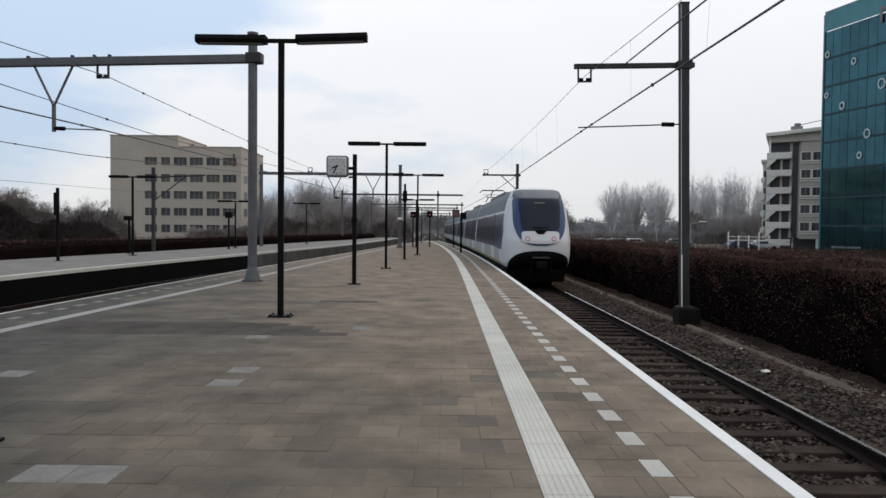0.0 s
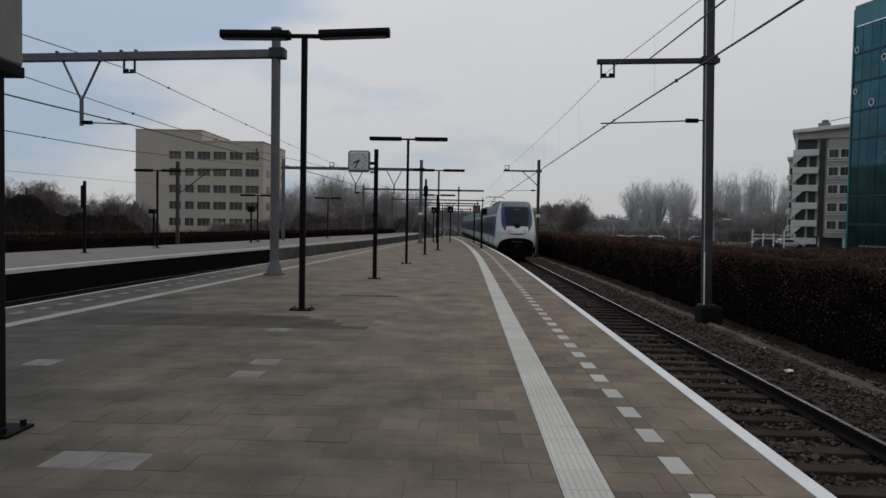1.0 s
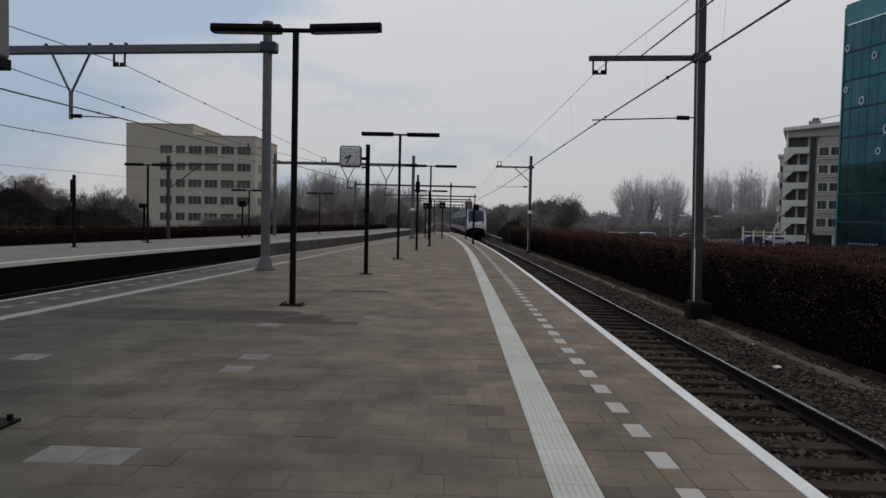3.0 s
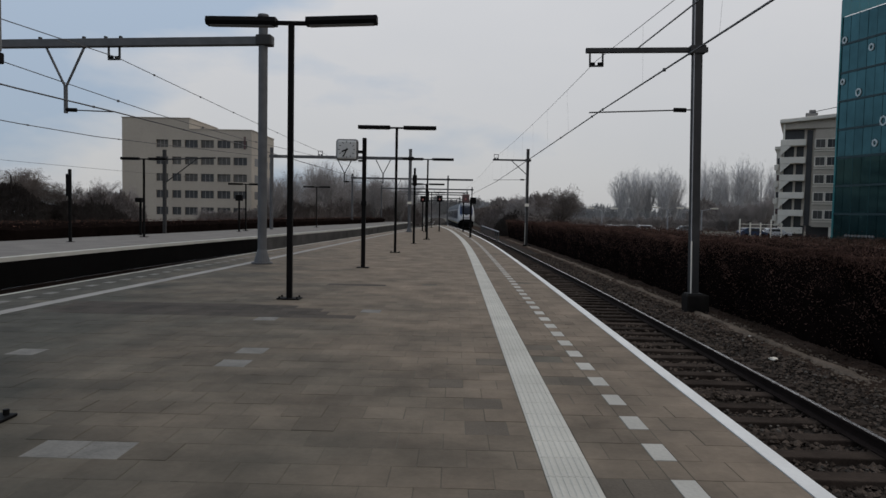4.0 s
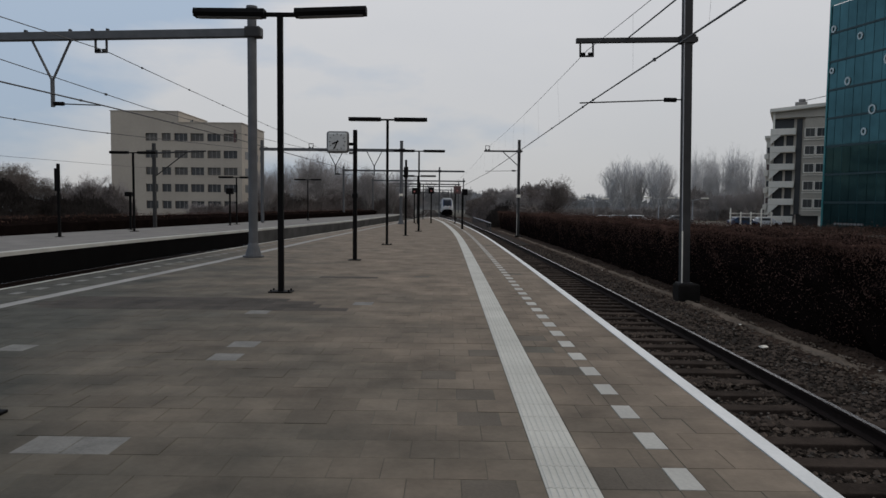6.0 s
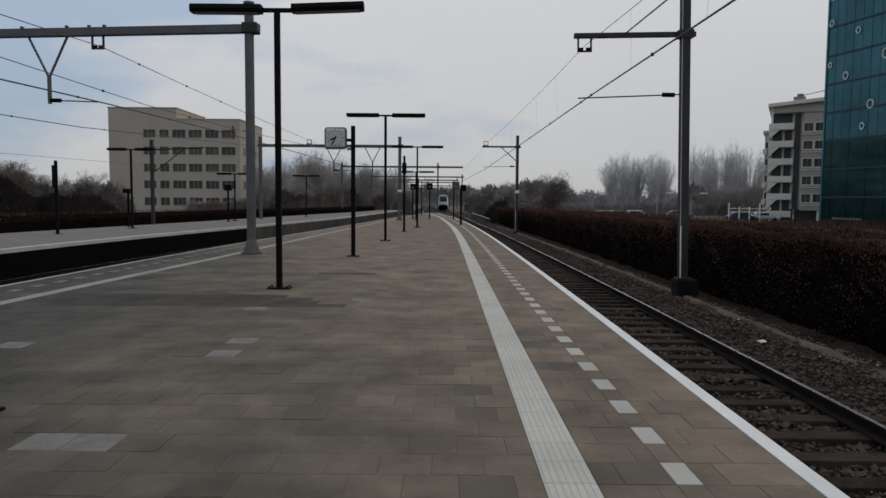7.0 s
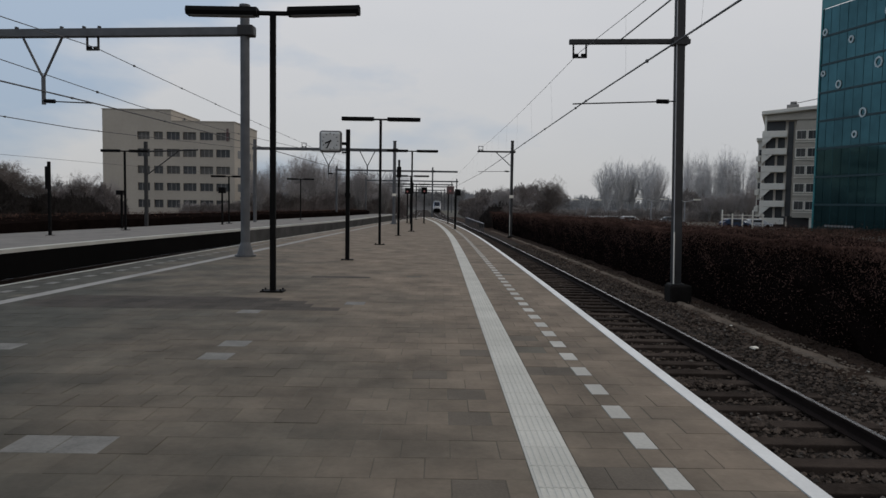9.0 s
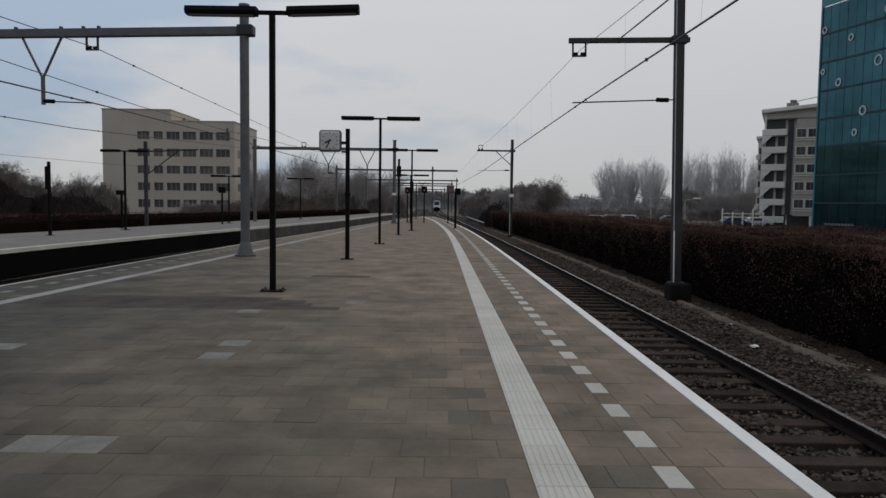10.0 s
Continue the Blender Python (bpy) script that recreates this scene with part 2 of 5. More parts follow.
def thing(name, label, category, group="", kind="", at=(0, 0, 0), rz=0):
    ob = new(name)
    ob.empty_display_size = 0.2
    ob.matrix_basis = pose(*at, 0, 0, rz)
    return tagged(ob, label, category, group, kind)


def part(name, bm, material, parent, label="", kind=""):
    ob = new(name, mesh_of(bm, name))
    ob.data.materials.append(material)
    ob.parent = parent
    return tagged(ob, label, kind=kind)


def solid(name, bm, material, label, category="", group="", kind=""):
    ob = new(name, mesh_of(bm, name))
    ob.data.materials.append(material)
    return tagged(ob, label, category, group, kind)


def raw(name, verts, faces, material, parent=None, label="", category="", kind=""):
    me = bpy.data.meshes.new(name)
    me.from_pydata(verts, [], faces)
    me.materials.append(material)
    ob = new(name, me)
    ob.parent = parent
    return tagged(ob, label, category, kind=kind)


def box(bm, x0, x1, y0, y1, z0, z1, bev=0.0):
    r = bmesh.ops.create_cube(bm, size=1.0, matrix=Matrix.LocRotScale(((x0 + x1) / 2, (y0 + y1) / 2, (z0 + z1) / 2), None, (x1 - x0, y1 - y0, z1 - z0)))
    if bev:
        edges = list({e for v in r["verts"] for e in v.link_edges})
        bmesh.ops.bevel(bm, geom=edges, offset=bev, segments=2, affect="EDGES", profile=0.5)
    return bm


def tube(bm, p, q, r0, r1=None, n=10, caps=True):
    p, q = Vector(p), Vector(q)
    d = q - p
    m = Matrix.Translation((p + q) / 2) @ d.to_track_quat("Z", "Y").to_matrix().to_4x4()
    bmesh.ops.create_cone(bm, cap_ends=caps, segments=n, radius1=r0, radius2=r0 if r1 is None else r1, depth=d.length, matrix=m)
    return bm


def B(*a, bev=0.0):
    return box(bmesh.new(), *a, bev=bev)


def T(*a, **k):
    return tube(bmesh.new(), *a, **k)


def line_of(table):
    ys, xs = [a for a, b in table], [b for a, b in table]
    return lambda y: float(np.interp(y, ys, xs))


def smooth_line(table):
    """The broken line, rounded at its corners."""
    raw_line = line_of(table)
    return lambda y: sum(raw_line(y + d) for d in (-6, -4, -2, 0, 2, 4, 6)) / 7


edge_r = smooth_line([(-30, 2.15), (3, 2.15), (8, 2.19), (14, 2.21), (25, 2.19), (37, 2.07), (50, 1.68), (67, 0.94), (92, -0.9), (130, -4)])
field = smooth_line([(-30, 0), (25, 0), (37, -0.09), (50, -0.46), (67, -1.15), (92, -2.99), (130, -6.1)])
edge_l = smooth_line([(-30, -8.6), (0, -8.1), (12, -7.87), (18, -7.7), (25, -7.4), (34, -6.8), (44, -6.1), (64, -4.95), (92, -2.6), (130, 0.2)])
track_r = smooth_line([(-80, 3.85), (13, 3.85), (20, 3.84), (31, 3.72), (44, 3.50), (56, 3.27), (69, 2.84), (92, 2.3), (115, 1.75), (135, 0.85), (185, -0.55), (270, -1.1), (600, -3)])
opp_f = smooth_line([(-30, -13.6), (5, -13.4), (20, -13.4), (27, -13.15), (34, -12.4), (42, -11.55), (52, -10.7), (65, -9.4), (92, -8.4), (130, -7.2), (600, -18)])
opp_b = smooth_line([(-30, -22.5), (30, -19.7), (36.7, -18.8), (49.5, -17.4), (75, -15.0), (92, -12.8), (130, -10.5)])
track_l = smooth_line([(-80, -11.9), (0, -11.8), (20, -11.7), (27, -11.45), (34, -10.7), (42, -9.85), (65, -7.7), (92, -6.5), (130, -5.2), (245, -7.5), (600, -16)])
RAIL = -0.76
END = 92.0


def sweep(bm, line, ys, profile, closed=True):
    """Sweeps a profile of (offset, height) along a line of the plan."""
    rings = [[bm.verts.new((line(y) + u, y, z)) for u, z in profile] for y in ys]
    n = len(profile)
    for a, b in zip(rings, rings[1:]):
        for i in range(n if closed else n - 1):
            j = (i + 1) % n
            bm.faces.new((a[i], a[j], b[j], b[i]))
    if closed:
        bm.faces.new(rings[0][::-1])
        bm.faces.new(rings[-1])
    bmesh.ops.recalc_face_normals(bm, faces=bm.faces)
    return bm


# ---- ground ----
bm = bmesh.new()
bmesh.ops.create_grid(bm, x_segments=8, y_segments=8, size=2500, matrix=Matrix.Translation((0, 1800, -1.15)))
solid("ground", bm, M_GROUND, "bare winter earth reaching to the horizon", kind="structure")

ys_bed = list(np.arange(-40, 420, 2.0))
for nm, ln, w0, w1 in (("ballast_bed_right", track_r, -1.9, 2.2), ("ballast_bed_left", track_l, -2.0, 4.2)):
    solid(nm, sweep(bmesh.new(), ln, ys_bed, [(w0, -1.25), (w1 + 0.4, -1.25), (w1, -1.0), (1.35, -1.0), (-1.35, -1.0), (w0, -1.0)]), M_BALLAST, "dark grey railway ballast under the track", kind="structure")
bm = bmesh.new()
ys_v = np.arange(-20, 160, 0.8)
rows_v = []
for y in ys_v:
    r = []
    for i in range(14):
        u = 1.75 + i * 0.19
        z = -1.02 + 0.06 * math.exp(-((u - 2.66) / 0.22) ** 2) + 0.04 * min(1, i / 8) + 0.05 * noise.noise((u * 2, y * 0.9, 0.0))
        r.append(bm.verts.new((track_r(y) + u, y, z)))
    rows_v.append(r)
for a, b in zip(rows_v, rows_v[1:]):
    for i in range(13):
        bm.faces.new((a[i], a[i + 1], b[i + 1], b[i]))
verge = solid("verge", bm, M_SOIL, "brown bare soil verge beside the track", kind="structure")
bm = bmesh.new()
prev = None
for y in np.arange(3, 70, 0.07):
    c = track_r(y) + 2.66 + 0.10 * noise.noise((0.0, y * 0.35, 4.0))
    wa = 0.12 + 0.10 * noise.noise((3.1, y * 0.8, 1.0)) + 0.10 * noise.noise((7.1, y * 5.0, 1.0))
    wb = 0.13 + 0.10 * noise.noise((5.3, y * 0.7, 2.0)) + 0.12 * noise.noise((9.2, y * 4.0, 2.0))
    r = []
    for u, dz in ((-wa, -0.05), (-wa * 0.45, 0.012), (0.0, 0.022), (wb * 0.5, 0.010), (wb, -0.055)):
        r.append(bm.verts.new((c + u, y, -0.93 + dz + 0.05 * noise.noise((c * 2, y * 0.9, 0.0)) + 0.012 * noise.noise((u * 9, y * 7, 3.0)))))
    if prev:
        for i in range(4):
            bm.faces.new((prev[i], prev[i + 1], r[i + 1], r[i]))
    prev = r
part("sand_ridge", bm, M_SAND, verge, "pale ridge of sandy soil")


# ---- rails and sleepers ----
def rails(ln, name, y0, y1):
    prof = [(-0.07, RAIL - 0.16), (0.07, RAIL - 0.16), (0.07, RAIL - 0.145), (0.012, RAIL - 0.12), (0.012, RAIL - 0.045), (0.036, RAIL - 0.03), (0.036, RAIL), (-0.036, RAIL), (-0.036, RAIL - 0.03), (-0.012, RAIL - 0.045), (-0.012, RAIL - 0.12), (-0.07, RAIL - 0.145)]
    for side in (-0.7525, 0.7525):
        t = thing("rail", "rusty steel rail with a polished running top", "rail", "rails of the tracks")
        off = lambda y, s=side: ln(y) + s
        ys = list(np.arange(y0, y1, 2.5))
        part("rail_profile", sweep(bmesh.new(), off, ys, prof), M_RUST, t)
        part("running_surface", sweep(bmesh.new(), off, ys, [(-0.030, RAIL + 0.001), (0.030, RAIL + 0.001), (0.030, RAIL + 0.005), (-0.030, RAIL + 0.005)]), M_RAILTOP, t, "polished steel running surface")


rails(track_r, "right", -20, 400)
rails(track_l, "left", -20, 400)

sl_mesh = mesh_of(box(bmesh.new(), -1.3, 1.3, -0.12, 0.12, -0.14, 0.0, bev=0.015), "sleeper")
sl_mesh.materials.append(M_SLEEPER)
for ln, y0, y1 in ((track_r, -14.5, 75.0), (track_l, -10.6, 60.0)):
    y = y0
    while y < y1:
        o = new("sleeper", sl_mesh)
        tagged(o, "dark weathered sleeper lying in the ballast", "sleeper", "sleepers of the tracks")
        o.matrix_basis = pose(ln(y) + random.uniform(-0.03, 0.03), y, RAIL - 0.16 + random.uniform(-0.008, 0.004), 0, 0, random.uniform(-0.8, 0.8))
        y += 0.62


def stones(name, count, xf, y0, y1, zf, size, parent=None, material=None, label="loose grey brown ballast stones between the sleepers"):
    """A scatter of small broken stones in one mesh."""
    rng = np.random.default_rng(5)
    base = np.array([(1, 0, 0), (-1, 0, 0), (0, 1, 0), (0, -1, 0), (0, 0, 1), (0, 0, -1)], float)
    tri = [(0, 2, 4), (2, 1, 4), (1, 3, 4), (3, 0, 4), (2, 0, 5), (1, 2, 5), (3, 1, 5), (0, 3, 5)]
    vs, fs = [], []
    for i in range(count):
        y = y0 + (y1 - y0) * rng.random() ** 2.3
        u = rng.random()
        x = xf(y, u)
        s = size * (0.5 + rng.random())
        c, d = math.cos(i), math.sin(i)
        k = len(vs)
        sc = s * (0.6 + 0.7 * rng.random((6, 1)))
        p = base * sc * np.array([1, 1, 0.7])
        z = zf(x, y)
        for a in p:
            vs.append((x + a[0] * c - a[1] * d, y + a[0] * d + a[1] * c, z + a[2]))
        fs += [(k + a, k + b, k + e) for a, b, e in tri]
    return raw(name, vs, fs, material or M_STONE, parent, label, "ballast", "stuff")


stones("ballast_stones", 34000, lambda y, u: track_r(y) - 1.6 + 4.1 * u, 2.5, 45, lambda x, y: -0.985 + 0.11 * max(0.0, noise.noise((x * 1.3, y * 1.1, 7.0))), 0.034)
stones("ballast_stones", 5000, lambda y, u: track_r(y) - 1.6 + 4.1 * u, 2.5, -10, lambda x, y: -0.985, 0.034)
stones("verge_stones", 5000, lambda y, u: track_r(y) + 1.6 + 1.75 * u, 3, 45, lambda x, y: -0.985 + 0.05 * noise.noise(((x - track_r(y)) * 2, y * 0.9, 0.0)), 0.026)

stones("pale_stones", 1500, lambda y, u: track_r(y) - 1.5 + 4.3 * u, 3, 40, lambda x, y: -0.955, 0.026, material=M_STONEP, label="scattered pale stones on the ballast")
stones("sand_clods", 3800, lambda y, u: track_r(y) + 2.66 + 0.10 * noise.noise((0.0, y * 0.35, 4.0)) + 0.75 * (u - 0.5) * abs(u - 0.5) * 2, 3, 40, lambda x, y: -0.935, 0.026, material=M_SAND, label="clods of sandy soil on the verge")
stones("soil_clods", 3500, lambda y, u: track_r(y) + 2.7 + 1.2 * u, 3, 40, lambda x, y: -0.965, 0.032, material=M_SOIL, label="dark clods and dead leaves under the hedge")


# ---- platforms ----
ys_pl = list(np.arange(-12, END + 0.1, 2.0))


def slab(name, la, lb, ys, top, material, label):
    bm = bmesh.new()
    rings = [[bm.verts.new(p) for p in ((la(y), y, top), (lb(y), y, top), (lb(y), y, -1.3), (la(y), y, -1.3))] for y in ys]
    for a, b in zip(rings, rings[1:]):
        for i in range(4):
            j = (i + 1) % 4
            bm.faces.new((a[i], a[j], b[j], b[i]))
    bm.faces.new(rings[0])
    bm.faces.new(rings[-1])
    bmesh.ops.recalc_face_normals(bm, faces=bm.faces)
    return solid(name, bm, material, label, kind="structure")


platform = slab("platform", lambda y: edge_l(y) + 0.03, lambda y: edge_r(y) - 0.03, ys_pl, -0.003, M_GROUT, "island platform paved with grey brown concrete tiles")
slab("platform_wall", lambda y: edge_l(y) + 0.06, lambda y: edge_r(y) - 0.06, ys_pl, -0.06, M_WALLC, "concrete retaining wall below the platform edge, shade in its colour")

# the platform's white edge lines and coping
part("edge_line", sweep(bmesh.new(), edge_r, ys_pl, [(-0.125, -0.10), (0.0, -0.10), (0.0, 0.0), (-0.01, 0.006), (-0.125, 0.006)]), M_WHITE, platform, "white painted platform edge")
part("edge_line", sweep(bmesh.new(), edge_l, ys_pl, [(0.0, -0.10), (0.06, -0.10), (0.06, 0.006), (0.0, 0.006)]), M_STRIP, platform, "pale worn platform edge")

opp = slab("platform_opposite", opp_b, opp_f, ys_pl + [100, 110, 120], 0.0, M_COPING, "opposite platform of grey concrete paving")
part("edge_line", sweep(bmesh.new(), opp_f, ys_pl + [100, 110, 120], [(-0.25, -0.12), (0.02, -0.12), (0.02, 0.006), (-0.25, 0.006)]), M_STRIP, opp, "pale concrete platform edge")
# one wall in two pieces: shade-black colour up to y 41, grey beyond
slab("platform_wall_opposite", opp_b, lambda y: opp_f(y) + 0.01, [y for y in ys_pl if y < 41] + [41.0], -0.125, M_WALLC, "concrete wall of the opposite platform, the pit's shade in its colour")
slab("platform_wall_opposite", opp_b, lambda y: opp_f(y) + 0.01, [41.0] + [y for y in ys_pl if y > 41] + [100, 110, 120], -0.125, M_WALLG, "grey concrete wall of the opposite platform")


# ---- lamp posts of the platform ----
def lamp_post(x, y, h, arm_l, arm_r, pole=0.048, z=0.0, rz=0.0, lift=0.0):
    t = thing("lamp_post", "black steel lamp post with two long flat luminaires", "lamp post", "platform lamp posts", at=(x, y, z), rz=rz)
    part("pole", B(-pole, pole, -pole, pole, 0.0, h, bev=0.012), M_BLACK, t)
    part("base_plate", B(-0.20, 0.20, -0.14, 0.14, 0.003, 0.025, bev=0.008), M_BLACK, t)
    for sx, sy in ((-1, -1), (1, -1), (-1, 1), (1, 1)):
        part("bolt", T((sx * 0.155, sy * 0.10, 0.02), (sx * 0.155, sy * 0.10, 0.055), 0.016, n=6), M_BLACK, t)
    part("crossbar", B(-0.32, 0.32, -0.04, 0.04, h - 0.03, h + 0.035, bev=0.01), M_BLACK, t)
    for s, ln in ((-1, arm_l), (1, arm_r)):
        x0, x1 = (0.26, ln)
        a, b = min(s * x0, s * x1), max(s * x0, s * x1)
        bm = bmesh.new()
        prof = [(-0.13, 0.01), (-0.10, -0.05), (0.10, -0.05), (0.13, 0.01), (0.10, 0.085), (-0.10, 0.085)]
        for k, (u0, u1) in enumerate(((a, b),)):
            ra = [bm.verts.new((u0, p * 0.9, h + q + lift * max(u0, 0.0))) for p, q in prof]
            rb = [bm.verts.new((u1, p * 0.9, h + q + lift * max(u1, 0.0))) for p, q in prof]
            for i in range(6):
                j = (i + 1) % 6
                bm.faces.new((ra[i], ra[j], rb[j], rb[i]))
            bm.faces.new(ra[::-1])
            bm.faces.new(rb)
        bmesh.ops.recalc_face_normals(bm, faces=bm.faces)
        lum = part("luminaire", bm, M_BLACK, t)
        glass = B(a + 0.06, b - 0.06, -0.075, 0.075, h - 0.062, h - 0.052)
        for v in glass.verts:
            v.co.z += lift * max(v.co.x, 0.0)
        part("diffuser", glass, M_CLOCKB, lum, "dull grey unlit diffuser")
    return t


lamp_post(-2.91, 11.95, 4.80, 1.47, 1.49, 0.048, lift=0.04)
lamp_post(-2.32, 26.6, 4.84, 1.50, 1.53)
lamp_post(-1.66, 40.6, 4.75, 1.50, 1.53)
lamp_post(-2.45, 57.5, 4.0, 1.50, 1.53)
lamp_post(-2.6, 76.0, 3.9, 1.50, 1.50)
lamp_post(-16.6, 36.2, 4.16, 1.22, 1.22)
lamp_post(-15.5, 50.4, 3.45, 1.30, 1.30)
lamp_post(-13.4, 66.0, 3.9, 1.30, 1.30)


# ---- platform clock ----
def clock(x, y):
    t = thing("platform_clock", "square grey station clock on a black post", "clock", at=(x, y, 0))
    part("post", B(-0.055, 0.055, -0.055, 0.055, 0, 3.62, bev=0.01), M_BLACK, t)
    part("base_plate", B(-0.17, 0.17, -0.13, 0.13, 0.003, 0.025, bev=0.006), M_BLACK, t)
    part("bracket", B(-0.17, -0.04, -0.03, 0.03, 3.19, 3.27), M_BLACK, t)
    part("bracket", B(-0.17, -0.04, -0.03, 0.03, 2.96, 3.01), M_BLACK, t)
    part("collar", B(-0.075, 0.075, -0.075, 0.075, 1.75, 1.87, bev=0.01), M_BLACK, t)
    case = part("case", B(-0.79, -0.17, -0.10, 0.10, 2.98, 3.58, bev=0.075), M_CLOCKB, t, "dark grey rounded clock case")
    face = part("face", B(-0.755, -0.205, -0.118, 0.118, 3.015, 3.545, bev=0.055), M_CLOCKF, t, "pale grey clock face")
    cx, cz = -0.48, 3.28
    for k in range(12):
        a = math.radians(30 * k)
        bm = bmesh.new()
        box(bm, -0.011, 0.011, -0.124, -0.119, 0.185, 0.235)
        bmesh.ops.rotate(bm, cent=(0, 0, 0), matrix=Matrix.Rotation(a, 3, "Y"), verts=bm.verts)
        bmesh.ops.translate(bm, vec=(cx, 0, cz), verts=bm.verts)
        part("hour_mark", bm, M_CLOCKB, face)
    for ang, ln, w in ((247, 0.15, 0.02), (205, 0.21, 0.015)):
        bm = bmesh.new()
        box(bm, -w, w, -0.130, -0.125, -0.04, ln)
        bmesh.ops.rotate(bm, cent=(0, 0, 0), matrix=Matrix.Rotation(math.radians(ang), 3, "Y"), verts=bm.verts)
        bmesh.ops.translate(bm, vec=(cx, 0, cz), verts=bm.verts)
        part("clock_pointer", bm, M_BLACK, face)
    return t


clock(-2.56, 19.05)


# ---- smaller posts on the platforms ----
def sign_post(x, y, h, head, label, z=0.0, w=0.055, head_material=None, red=False):
    t = thing("sign_post", label, "post", at=(x, y, z))
    part("post", B(-w, w, -w, w, 0, h, bev=0.01), M_BLACK, t)
    part("base_plate", B(-0.15, 0.15, -0.12, 0.12, 0.003, 0.022, bev=0.006), M_BLACK, t)
    if head:
        x0, x1, z0, z1, d = head
        hd = part("head", B(x0, x1, -d, d, z0, z1, bev=0.03), head_material or M_BLACK, t)
        if red:
            part("lamp", T(((x0 + x1) / 2, -d - 0.03, z0 + (z1 - z0) * 0.4), ((x0 + x1) / 2, -d + 0.01, z0 + (z1 - z0) * 0.4), 0.08, n=14), M_RED, hd, "lit red signal lamp")
    return t


sign_post(-2.08, 34.8, 3.85, (-0.11, 0.11, 2.95, 3.5, 0.09), "black post with an edge-on sign box")
sign_post(1.06, 45.6, 2.3, (-0.06, 0.34, 2.25, 2.68, 0.14), "black post with a small box head at the platform edge", w=0.07)
sign_post(-17.9, 38.6, 2.0, (-0.28, 0.1, 1.88, 2.14, 0.12), "black post with a small box on top")
sign_post(-15.3, 48.2, 2.6, (-0.24, 0.24, 2.2, 2.62, 0.14), "black post with a dark monitor box")
sign_post(-16.95, 29.8, 3.2, (-0.17, 0.0, 2.0, 3.0, 0.05), "black post with a narrow upright sign")
sign_post(-1.72, 42.6, 3.0, (-0.09, 0.09, 2.3, 2.95, 0.08), "black post with an edge-on sign box")
sign_post(-1.35, 60.0, 2.8, (-0.24, 0.24, 2.6, 3.15, 0.12), "black post with a signal box and a red light", red=True)
sign_post(-2.85, 60.5, 2.8, (-0.22, 0.22, 2.55, 3.1, 0.12), "black post with a signal box and a red light", red=True)
sign_post(0.75, 60.0, 3.0, (-0.15, 0.5, 2.6, 3.3, 0.12), "black post with a monitor box showing a red light", head_material=M_REDP, red=True)


def display_post(x, y):
    """The tall post with a hanging information box beside the camera's stand."""
    t = thing("display_post", "black steel post carrying a dark grey information box", "post", at=(x, y, 0))
    part("post", B(-0.07, 0.07, -0.07, 0.07, 0, 4.3, bev=0.015), M_BLACK, t)
    part("base_plate", B(-0.22, 0.22, -0.16, 0.16, 0.003, 0.025, bev=0.006), M_BLACK, t)
    for s in (-1, 1):
        for q in (-1, 1):
            part("bolt", T((s * 0.165, q * 0.11, 0.02), (s * 0.165, q * 0.11, 0.065), 0.022, n=6), M_BLACK, t)
    bx = part("case", B(-0.55, 0.12, -0.16, 0.20, 2.66, 3.9, bev=0.02), M_CLOCKB, t, "dark grey box case")
    part("rim", B(-0.56, 0.125, -0.17, 0.21, 2.58, 2.661, bev=0.01), M_BLACK, bx)
    part("top_rim", B(-0.56, 0.05, -0.20, -0.16, 3.02, 3.12, bev=0.01), M_BLACK, bx)
    return t


display_post(-3.44, 4.76)


# ---- catenary masts ----
def hanger(t, x, top, bottom, half):
    v = part("v_hanger", tube(tube(tube(bmesh.new(), (x - half, 0, top), (x, 0, bottom + 0.75), 0.035), (x + half, 0, top), (x, 0, bottom + 0.75), 0.035), (x, 0, bottom + 0.78), (x, 0, bottom), 0.06), M_GALV, t)
    return v


def bracket(t, x, z, up=False):
    z += 0.37 if up else 0.0
    bm = bmesh.new()
    for k in (-0.17, 0.17):
        box(bm, x + k - 0.02, x + k + 0.02, -0.03, 0.03, z - 0.36, z)
    zb = z if up else z - 0.36
    box(bm, x - 0.19, x + 0.19, -0.03, 0.03, zb - 0.02, zb + 0.02)
    f = part("wire_bracket", bm, M_GALVD, t)
    for k in (-0.10, 0.10):
        part("insulator", T((x + k - 0.06, 0, z - 0.31), (x + k + 0.06, 0, z - 0.31), 0.05, n=8), M_BLACK, f)


def reg_arm(t, x0, x1, z, s):
    a = part("registration_arm", T((x0, 0, z), (x1, 0, z - 0.06), 0.018, n=6), M_GALVD, t)
    xi = x0 + (x1 - x0) * 0.12
    part("insulator", T((xi - 0.16, 0, z), (xi + 0.16, 0, z - 0.01), 0.06, 0.06, n=8), M_BLACK, a)


